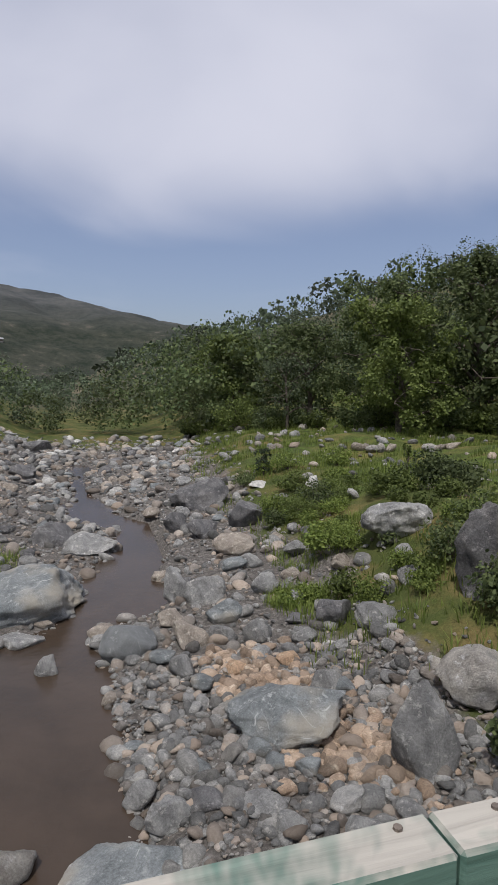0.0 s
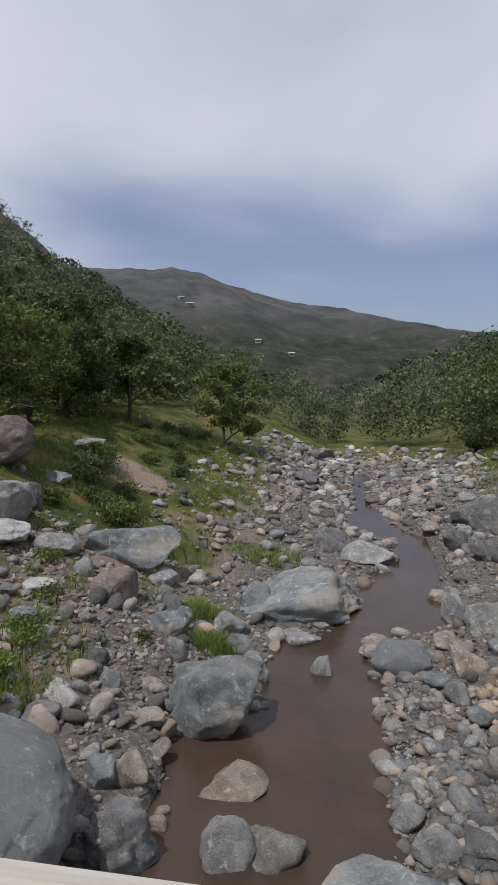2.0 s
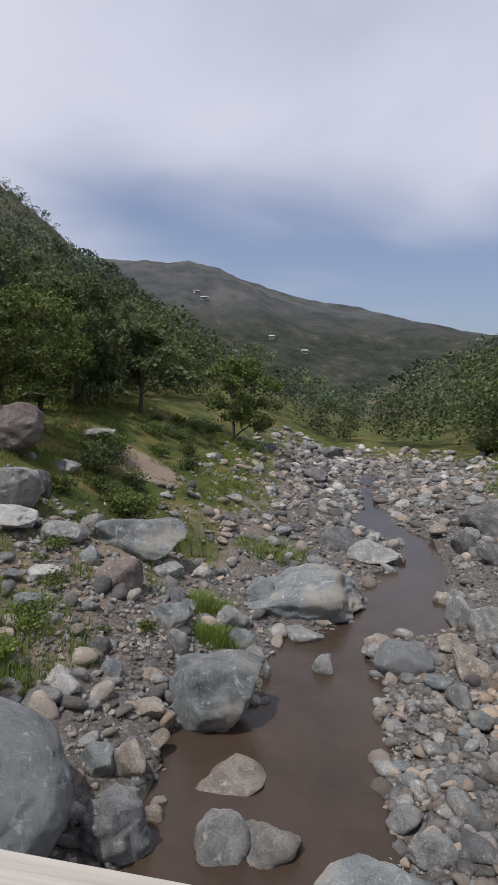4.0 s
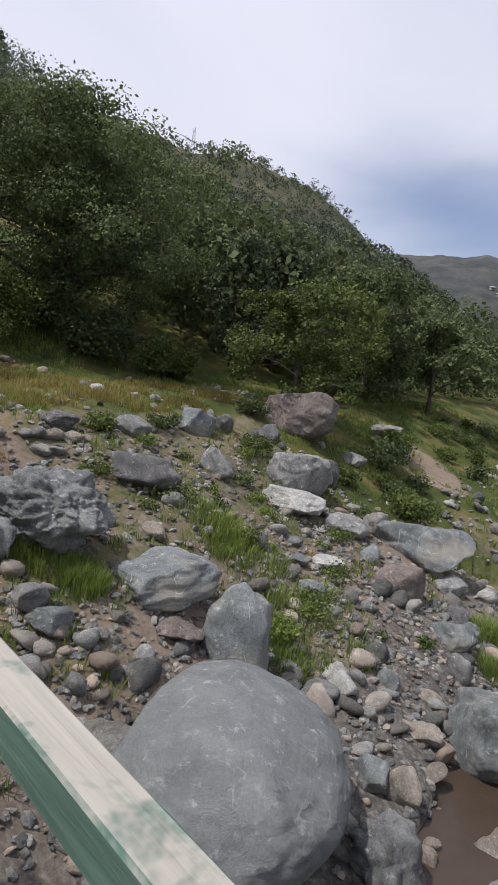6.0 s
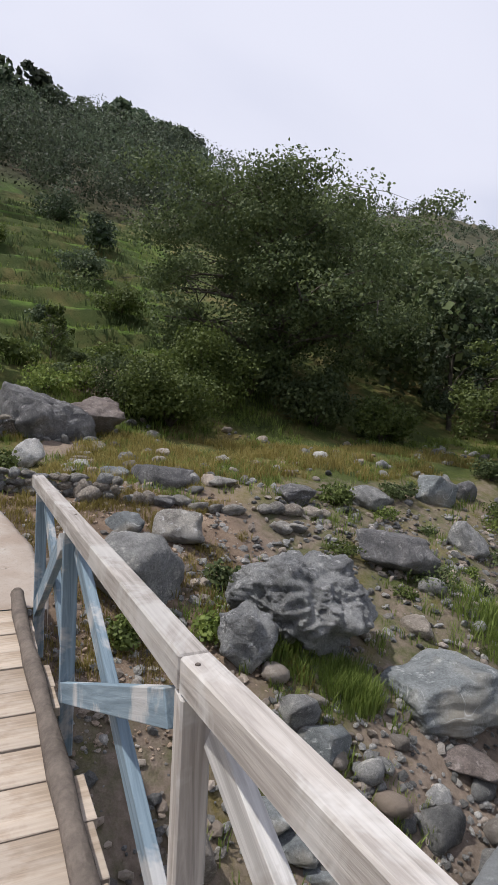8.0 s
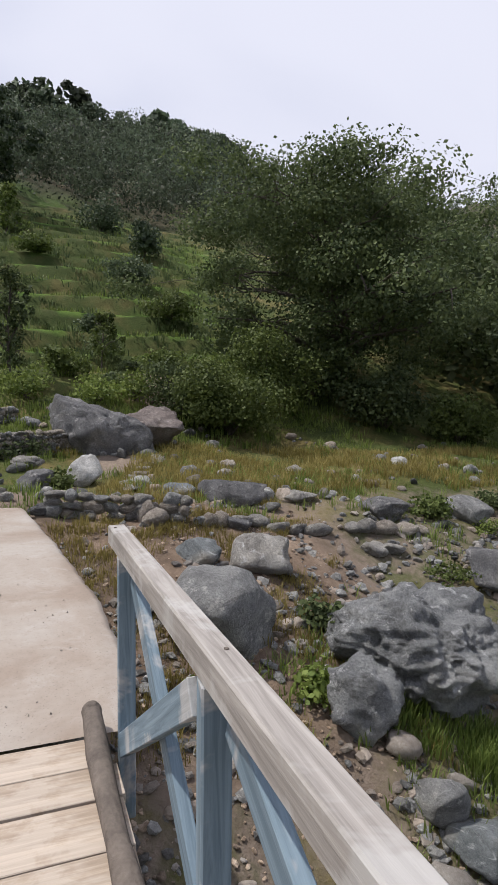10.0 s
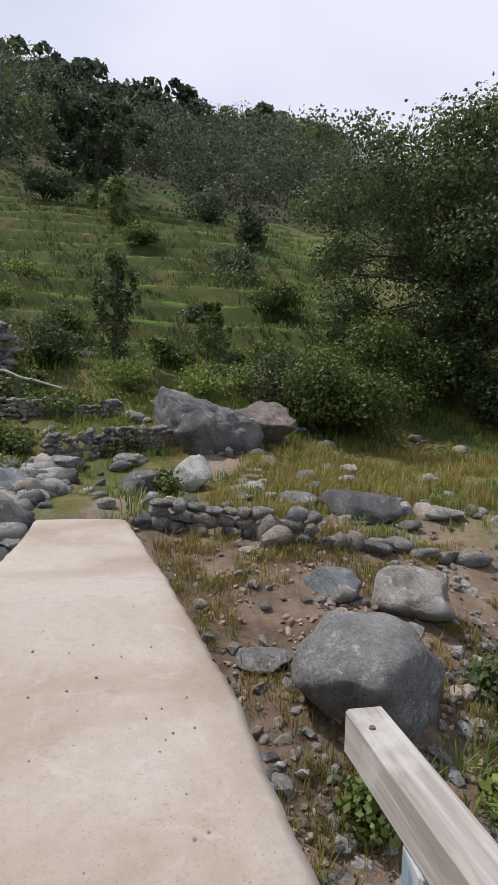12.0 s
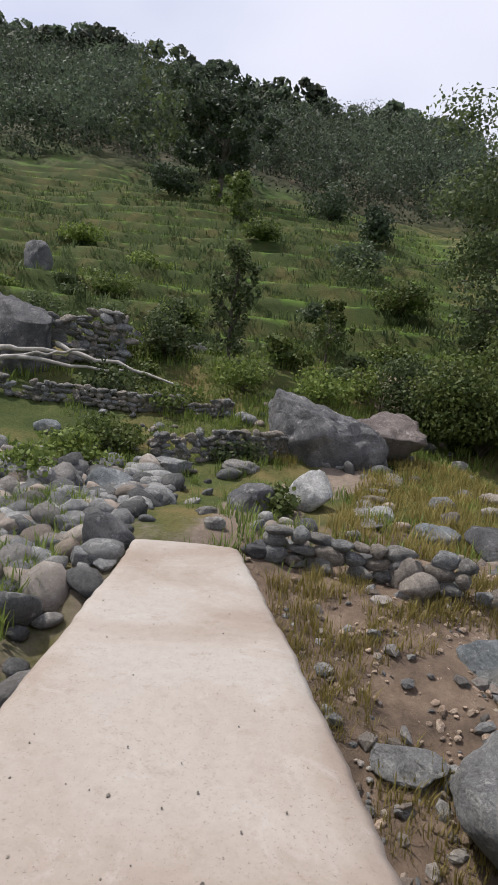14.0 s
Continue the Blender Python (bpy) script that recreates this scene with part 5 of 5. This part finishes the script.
def forest():
    rng = np.random.default_rng(33)
    kinds = {"near": [wood_crown(rng, 480) for _ in range(9)], "middle": [wood_crown(rng, 300) for _ in range(9)], "far": [wood_crown(rng, 70) for _ in range(9)]}
    n = 26000
    r = np.exp(rng.uniform(math.log(24), math.log(460), n))
    a = np.radians(rng.uniform(-40, 128, n))
    x, y = -5 - np.sin(a) * r, 3 + np.cos(a) * r
    # the wood above the grass terraces
    m = 760
    y2 = rng.uniform(-110, 34, m)
    x2 = bank_west(y2) - rng.uniform(66, 175, m)
    # low scrub and trees up the long spur
    y3 = rng.uniform(34, 270, m * 2)
    x3 = bank_west(y3) - rng.uniform(60, 190, m * 2)
    x, y = np.concatenate([x2, x3, x]), np.concatenate([y2, y3, y])
    r = np.hypot(x + 5, y - 3)
    s, e, wob = bank_west(y) - x, x - bank_east(y), wobble(x, y, 11, 3)
    above = 0.9 * (s > 74 + 9 * wob - 0.12 * np.minimum(0, y))
    side = ((y > 17 + 5 * wob) & (s > 14) & (x < -20)) * np.where(r < 130, 0.95, 0.75)
    west = np.maximum(above, side) * np.where((y > 34) & (s > 88 + 20 * wob), 0.6, 1.0) * ~((s < 20) & (y < 26)) * (s > 13)
    east = 0.95 * ((e > 0) & (((e > 27 + 4 * wob) & (y > 22)) | ((y > 56 + 6 * wob) & (e > 3))))
    end = 0.8 * ((s <= 13) & (e <= 0) & (y > 66))
    keep = np.nonzero(rng.uniform(0, 1, len(x)) < np.maximum(np.maximum(west, east), end))[0][:3500]
    zz = land(x, y)
    out = {"near": [], "middle": [], "far": []}
    crowd = 0
    for i in keep:
        h = rng.uniform(4.0, 9.2) * (0.62 if s[i] > 88 and y[i] > 34 else 1.0) * (1.25 if e[i] > 0 else 1.0) * (1.5 if s[i] > 66 and y[i] < 34 else 1.0)
        key = "near" if r[i] < 72 else "middle" if r[i] < 150 else "far"
        crowd += key == "near"
        if key == "near" and crowd > 480:
            continue
        pos, d, big = kinds["near" if i < m else key][rng.integers(9)]
        w = h * rng.uniform(0.8, 1.25)
        t = rng.uniform(0, 6.28)
        turn = np.array([[math.cos(t), -math.sin(t), 0], [math.sin(t), math.cos(t), 0], [0, 0, 1]])
        leaf = {"near": 0.032 * h + 0.07, "middle": min(0.34, 0.050 * h), "far": 0.115 * h}[key]
        out[key].append(((pos @ turn.T) * (w, w, h) + (x[i], y[i], zz[i] - 0.2), d @ turn.T, leaf * big, np.full(len(pos) * 4, rng.uniform(), np.float32)))
    for key, lst in out.items():
        pos, d, size, tone = (np.concatenate([q[c] for q in lst]) for c in range(4))
        me = fast_mesh("woods", *leaf_cards(rng, pos, size, out=d), LEAF_NEAR_WOOD if key == "near" else LEAF_HAZED)
        me.attributes.new("tone", "FLOAT", "POINT").data.foreach_set("value", tone)
        ob = new("woods", me)
        tagged(ob, "leafy green woods behind the stream" if key == "near" else "dense broadleaf woods on the valley sides", "woods", kind="stuff")


forest()


def scatter_grass(name, label, mat, n, spot, blades, reach, height, width, seed):
    rng = np.random.default_rng(seed)
    protos = [grass_tuft(rng, blades, reach, height, width) for _ in range(6)]
    x, y, ok, big = spot(rng, n * 12)
    x, y = x[ok][:n], y[ok][:n]
    n = len(x)
    z, k, a = land(x, y), rng.uniform(0.5, 1.2, n) * big, rng.uniform(0, 6.28, n)
    c, s = np.cos(a), np.sin(a)
    which = rng.integers(0, 6, n)
    V, F, at = [], [], 0
    for i in range(6):
        m = which == i
        v, f = protos[i]
        w = np.stack([np.outer(c[m], v[:, 0]) - np.outer(s[m], v[:, 1]), np.outer(s[m], v[:, 0]) + np.outer(c[m], v[:, 1]), np.outer(np.ones(m.sum()), v[:, 2])], -1) * k[m][:, None, None]
        w = w + np.stack([x[m], y[m], z[m]], 1)[:, None, :]
        F.append((f[None] + (np.arange(m.sum()) * len(v))[:, None, None] + at).reshape(-1, 4))
        V.append(w.reshape(-1, 3))
        at += m.sum() * len(v)
    return tagged(new(name, fast_mesh(name, np.concatenate(V), np.concatenate(F), mat)), label, "grass", kind="stuff")


def bank_spot(rng, n):
    x, y = rng.uniform(-26, -7, n), rng.uniform(-7, 38, n)
    s = bank_west(y) - x
    g = wobble(x, y, 1.5, 2) + 0.5 * wobble(x, y, 0.6, 5)
    ok = (s > 3.2) & (g > 0.02 + 0.10 * (s < 6)) & ~((x > -13.9) & (y < 1.0)) & (np.hypot((x + 13.2) / 2.2, (y - 0.8) / 1.8) > 1)
    return x, y, ok, 1.0


def field_spot(rng, n):
    x, y = rng.uniform(-22.5, -15.6, n), rng.uniform(-1.5, 14, n)
    ok = (np.abs(y + 1.1 + 0.25 * (x + 17)) > 0.8) & (x < -15.4 - 0.25 * np.maximum(y, 0) * (y > 3)) & (x > -22.2 - 0.1 * (y - 5)) & (wobble(x, y, 1.6, 3) > -0.3)
    return x, y, ok, 1.0


def east_spot(rng, n):
    y = rng.uniform(10, 56, n)
    x = bank_east(y) + rng.uniform(4.2, 32, n)
    return x, y, (x < 22) & (wobble(x, y, 2.4, 2) + 0.4 * wobble(x, y, 0.8, 4) > -0.12), 1.1


def slope_spot(rng, n):
    x, y = -22.5 - 42 * rng.uniform(0, 1, n) ** 1.3, rng.uniform(-34, 9, n)
    return x, y, (wobble(x, y, 3.0, 6) + 0.5 * wobble(x, y, 1.0, 1) > 0.05) & (riser(x, y) < 0.35), 0.9


TUFTS = np.array([(-9.3, 20.3, 1.5), (-8.0, 13.6, 0.7), (-7.1, 12.3, 0.5), (-9.4, 8.4, 1.6), (-11.2, 7.4, 0.9), (-9.9, 3.7, 0.45), (-10.6, 2.9, 0.6), (-8.9, 7.0, 0.9), (-13.6, 25, 2.2), (1.5, 15.8, 1.0), (2.4, 19.2, 1.6), (-15.4, -4.4, 0.7), (-13.0, -4.0, 0.8)])


def island_spot(rng, n):
    c = TUFTS[rng.integers(0, len(TUFTS), n)]
    a, q = rng.uniform(0, 6.28, n), c[:, 2] * rng.uniform(0, 1, n) ** 0.6
    x, y = c[:, 0] + np.cos(a) * q, c[:, 1] + np.sin(a) * q * 0.8
    return x, y, land(x, y) > WATER + 0.02, 1.1


def seep_spot(rng, n):
    x, y = rng.uniform(-15, -9.8, n), rng.uniform(-1.2, 3.4, n)
    return x, y, (wobble(x, y, 0.7, 2) > 0.02) & (y > -0.2 + 0.25 * (x + 8.6)), 0.9


scatter_grass("bank_grass", "green grass tufts on the stony bank", GRASSM, 5600, bank_spot, 10, 0.26, 0.28, 0.008, 41)
scatter_grass("island_grass", "lush green grass clumps among the boulders", GRASSM, 1700, island_spot, 18, 0.4, 0.30, 0.008, 42)
scatter_grass("field_grass", "yellowing rice stubble in the small field", STRAW, 3000, field_spot, 10, 0.24, 0.32, 0.008, 43)
scatter_grass("meadow_grass", "green meadow grass and weeds", GRASSM, 4200, east_spot, 9, 0.6, 0.42, 0.014, 44)
scatter_grass("slope_grass", "coarse green grass on the terraced slope", GRASSM, 5000, slope_spot, 8, 0.8, 0.34, 0.020, 45)


def riser_spot(rng, n):
    x, y = -22.5 - 42 * rng.uniform(0, 1, n) ** 1.3, rng.uniform(-34, 9, n)
    return x, y, (riser(x, y) > 0.45) & (wobble(x, y, 2.0, 3) > -0.25), 1.0


scatter_grass("terrace_weeds", "dark weeds on the faces of the terraces", LEAF, 4200, riser_spot, 6, 0.6, 0.42, 0.035, 47)
scatter_grass("seep_grass", "sparse dry grass in the muddy seep", STRAW, 1300, seep_spot, 12, 0.22, 0.22, 0.006, 46)


def stones_spot(rng, n):
    """Places in the stony bed and how thick the stones lie there."""
    y = 2.5 + 60 * rng.uniform(0, 1, n) ** 2.2
    w, e_ = bank_west(y) - 7.5, bank_east(y) + 7.0
    x = w + (e_ - w) * rng.uniform(0, 1, n)
    s, e, z = bank_west(y) - x, x - bank_east(y), land(x, y)
    dens = np.where(s > 0, np.interp(s, [0, 3, 6, 7.5], [1.0, 0.8, 0.35, 0.1]), np.where(e > 0, np.interp(e, [0, 4.5, 6, 7], [1.0, 1.0, 0.4, 0.1]), 1.0))
    dens = dens * np.where(z < WATER - 0.10, 0.04, 1.0) * np.interp(y, [44, 60], [1.0, 0.25])
    return x, y, z, dens


def bank_stones(rng, n):
    x, y = rng.uniform(-16, -6.5, n), rng.uniform(-1, 14, n)
    s = bank_west(y) - x
    dens = np.interp(s, [0, 1, 8, 11], [0.2, 1, 0.8, 0.25]) * np.where(wobble(x, y, 1.1, 8) > -0.05, 1.0, 0.35)
    dens = dens * np.where((y < -0.30 + 0.24 * (x + 8.6)) & (x < -7), 0, 1)
    return x, y, land(x, y), dens


def path_stones(rng, n):
    x, y = rng.uniform(-19, -11.5, n), rng.uniform(-7.5, -2.9, n)
    dens = np.exp(-((x + 15.6) / 2.2) ** 2 - ((y + 4.6) / 1.4) ** 2) + 0.15
    return x, y, land(x, y), dens


def hill_stones(rng, n):
    x, y = rng.uniform(-24, -15, n), rng.uniform(-6, 16, n)
    return x, y, land(x, y), np.where(wobble(x, y, 2.0, 4) > 0.1, 0.8, 0.1)


def meadow_stones(rng, n):
    y = rng.uniform(18, 58, n)
    x = bank_east(y) + rng.uniform(4, 24, n)
    return x, y, land(x, y), np.where(wobble(x, y, 3.0, 4) > 0.15, 0.8, 0.1)


def gravel(name, label, n, level, lo, hi, power, seed, mat, spot=stones_spot):
    rng = np.random.default_rng(seed)
    protos = [rock_points(level, rng, 6, 0.10) for _ in range(14)]
    x, y, z, dens = spot(rng, n * 6)
    ok = rng.uniform(0, 1, len(x)) < dens
    x, y, z = x[ok][:n], y[ok][:n], z[ok][:n]
    n = len(x)
    size = (lo + (hi - lo) * rng.uniform(0, 1, n) ** power) * (1 + 0.02 * np.maximum(0, np.hypot(x + 1, y) - 10))
    V, F, k = [], [], 0
    tilt, turn = rng.normal(0, 0.4, (n, 2)), rng.uniform(0, 6.28, n)
    ax, az, pick = rng.uniform(0.9, 1.5, n), rng.uniform(0.5, 0.85, n), rng.integers(0, 14, n)
    for i in range(n):
        v, f = protos[pick[i]]
        m = np.array(Euler((tilt[i, 0], tilt[i, 1], turn[i])).to_matrix())
        V.append(((v * (size[i] * ax[i], size[i], size[i] * az[i])) @ m.T) + (x[i], y[i], z[i] + size[i] * 0.14))
        F.append(f + k)
        k += len(v)
    return tagged(new(name, fast_mesh(name, np.concatenate(V), np.concatenate(F), mat, level > 1)), label, "gravel", kind="stuff")


gravel("cobbles", "grey and tan cobbles of the stream bed", 3600, 2, 0.09, 0.48, 3.2, 51, PEBBLE)
gravel("pebbles", "small mixed grey pebbles of the gravel bar", 11500, 1, 0.04, 0.15, 1.6, 52, PEBBLE)


def bar_stones(rng, n):
    y = rng.uniform(3.5, 13, n)
    x = bank_east(y) + rng.uniform(-0.5, 6.0, n)
    return x, y, land(x, y), np.where(land(x, y) < WATER - 0.05, 0.0, 0.5 + 0.5 * (wobble(x, y, 1.2, 6) > -0.1))


gravel("bar_gravel", "fine tan and grey shingle beside the stream", 6500, 1, 0.03, 0.12, 1.8, 58, PEBBLE, bar_stones)
def tan_spot(rng, n):
    k = rng.uniform(0, 1, n)
    x, y = -0.4 + 2.7 * k + rng.normal(0, 0.45, n), 12.6 - 4.0 * k + rng.normal(0, 0.55, n)
    return x, y, land(x, y), np.full(n, 0.9)


gravel("tan_cobbles", "orange-tan cobbles strewn over the bar", 520, 2, 0.12, 0.36, 1.6, 60, PEBBLE_TAN, tan_spot)
gravel("bar_cobbles", "rounded grey and tan cobbles heaped on the bar", 2000, 2, 0.09, 0.30, 2.0, 59, PEBBLE, bar_stones)
gravel("bank_pebbles", "small stones strewn on the earthy bank", 7500, 1, 0.03, 0.17, 2.4, 53, PEBBLE, bank_stones)
def seep_stones(rng, n):
    x, y = rng.uniform(-15.5, -9.0, n), rng.uniform(-1.5, 3.2, n)
    dens = np.where(y > -0.20 + 0.24 * (x + 8.6), 0.25 + 0.75 * (wobble(x, y, 0.8, 4) > 0.05), 0)
    return x, y, land(x, y), dens


gravel("seep_pebbles", "pale pebbles in the muddy seep", 1900, 1, 0.02, 0.08, 2.2, 57, PEBBLE_TAN, seep_stones)
gravel("path_cobbles", "heaped grey cobbles beside the path", 650, 2, 0.10, 0.5, 1.5, 54, PEBBLE, path_stones)
gravel("field_stones", "scattered pale stones in the field", 260, 2, 0.10, 0.35, 1.8, 55, PEBBLE, hill_stones)
gravel("meadow_stones", "scattered grey stones in the meadow", 320, 2, 0.12, 0.45, 1.8, 56, PEBBLE, meadow_stones)


# single stones large enough to lift, among the cobbles
def loose_stones():
    rng = np.random.default_rng(61)
    tones = ("grey", "grey", "slate", "dark", "tan", "white", "orange")
    protos = {}
    for t in ("grey", "slate", "dark", "tan", "white", "orange"):
        protos[t] = [fast_mesh("river_stone", *rock_points(3, rng, 11, 0.12), STONE[t], True) for _ in range(4)]
    x, y, z, dens = stones_spot(rng, 4000)
    n = 0
    for i in range(4000):
        if rng.uniform() > dens[i] or n >= 290:
            continue
        if any((x[i] - a) ** 2 + (y[i] - b) ** 2 < (r + 0.25) ** 2 for a, b, r in BOULDERS):
            continue
        t = tones[rng.integers(len(tones))]
        if t == "orange" and not (abs(x[i] - 1.0) < 1.6 and abs(y[i] - 12) < 2.5):
            t = "tan"
        s = rng.uniform(0.26, 0.62) * (1 + 0.012 * max(0, y[i] - 10))
        ob = new("river_stone", protos[t][rng.integers(4)])
        ob.matrix_world = pose(x[i], y[i], z[i] + s * 0.18, rng.normal(0, 12), rng.normal(0, 12), rng.uniform(0, 360)) @ Matrix.Diagonal((s * rng.uniform(1, 1.4), s, s * rng.uniform(0.55, 0.85), 1))
        tagged(ob, f"{WORDS[t]} stone resting among river cobbles", "stone", "stones of the stream bed")
        n += 1


loose_stones()


# ---- far things ----
def mast():
    base = thing("lattice_mast", "thin steel lattice mast on the ridge", "mast")
    x, y = -196.0, 110.0
    z = ground_z(x, y)
    steel = plain_noise("dull_steel", [(0.3, (0.25, 0.25, 0.26)), (0.7, (0.4, 0.4, 0.41))], 3, 0.5, 0.4)
    for i in range(3):
        a = i * 2.094
        c, s = math.cos(a), math.sin(a)
        beam("leg", (x + c * 1.0, y + s * 1.0, z - 1), (x + c * 0.35, y + s * 0.35, z + 9), 0.13, 0.13, steel, base)
        a2 = a + 2.094
        for k in range(7):
            r1, r2 = 1.0 - 0.09 * k, 1.0 - 0.09 * (k + 1)
            beam("rung", (x + c * r1, y + s * r1, z + 1.2 * k), (x + math.cos(a2) * r2, y + math.sin(a2) * r2, z + 1.2 * k + 1.2), 0.07, 0.07, steel, base)


mast()
HOUSEM = plain_noise("limewash", [(0.3, (0.30, 0.29, 0.27)), (0.7, (0.45, 0.43, 0.41))], 0.6, 0.9, 0.1)
ROOFM = plain_noise("tin_roof", [(0.3, (0.38, 0.39, 0.41)), (0.7, (0.60, 0.61, 0.63))], 0.5, 0.5, 0.4)


def house(deg, k, turn, w):
    b = math.radians(deg)
    r = 330 + 420 * k
    x, y = -math.sin(b) * r, math.cos(b) * r
    hit, at, *_ = bpy.data.objects["backdrop"].ray_cast((x, y, 400), (0, 0, -1))
    z = at.z if hit else 0
    base = thing("hill_house", "small pale house with a tin roof on the far hillside", "house", (x, y, z), "houses on the far hillside")
    base.rotation_euler.z = b + turn
    bm = bmesh.new()
    box(bm, (w, 4, 2.6), Matrix.Translation((0, 0, 0.5)))
    body = part("wall", bm, HOUSEM, base)
    bm = bmesh.new()
    pr = [(-w * 0.56, -2.6, 1.7), (w * 0.56, -2.6, 1.7), (w * 0.56, 2.6, 1.7), (-w * 0.56, 2.6, 1.7), (-w * 0.56, 0, 2.5), (w * 0.56, 0, 2.5)]
    vs = [bm.verts.new(v) for v in pr]
    for f in ((0, 1, 5, 4), (2, 3, 4, 5), (0, 4, 3), (1, 2, 5), (0, 3, 2, 1)):
        bm.faces.new([vs[q] for q in f])
    part("roof", bm, ROOFM, base)
    for j in (-0.28, 0.0, 0.28):
        bm = bmesh.new()
        box(bm, (0.9, 0.2, 1.1), Matrix.Translation((j * w, -2.02, 0.7)))
        part("window", bm, LOGM, base)


bpy.context.view_layer.update()
for deg, k, turn, w in ((32.0, 0.40, 0.2, 6), (25.5, 0.26, -0.3, 4), (30.6, 0.12, 0.1, 5), (32.8, 0.43, 0.5, 4), (22.4, 0.22, 0.2, 4), (9.5, 0.2, -0.1, 4)):
    house(deg, k, turn, w)


def driftwood(a, b, r, seed):
    rng = np.random.default_rng(seed)
    k = np.linspace(0, 1, 9)
    p = np.outer(1 - k, a) + np.outer(k, b) + rng.normal(0, 0.05, (9, 3))
    ob = new("dead_branch", fast_mesh("dead_branch", *tube(p, r * (1.1 - 0.7 * k), 7), DEADWOOD, True))
    tagged(ob, "bleached dead branch lying over the terrace wall", "branch", "dead branches on the wall")


for i, (x0, y0, x1, y1, h0, h1) in enumerate(((-22.2, -9.4, -23.0, -5.6, 0.65, 0.75), (-22.6, -8.8, -22.9, -6.6, 0.8, 1.0), (-22.0, -9.6, -22.7, -7.2, 0.55, 0.85), (-23.3, -7.6, -23.0, -4.2, 0.85, 0.6))):
    driftwood((x0, y0, ground_z(x0, y0) + h0), (x1, y1, ground_z(x1, y1) + h1), 0.07, 70 + i)

# tufts and leafy weeds over the stony western bank
brng = np.random.default_rng(141)
for i in range(26):
    y = brng.uniform(4.5, 14.5)
    x = float(bank_west(y)) - brng.uniform(3.0, 10.0)
    if (x + 6.5) ** 2 + (y - 4.65) ** 2 < 6 or (x + 13.2) ** 2 + (y - 0.8) ** 2 < 5:
        continue
    w = brng.uniform(0.5, 1.3)
    shrub("bank_weed", ("low leafy green weeds between bank stones", "yellow-green weed tuft on the bank gravel", "dull green weeds on the gravelly bank")[i % 3], x, y, w, w * brng.uniform(0.3, 0.5), int(520 * w), 0.06, (LEAF_BRIGHT, GRASSM, LEAF)[i % 3], 700 + i, "weeds of the gravel bank")
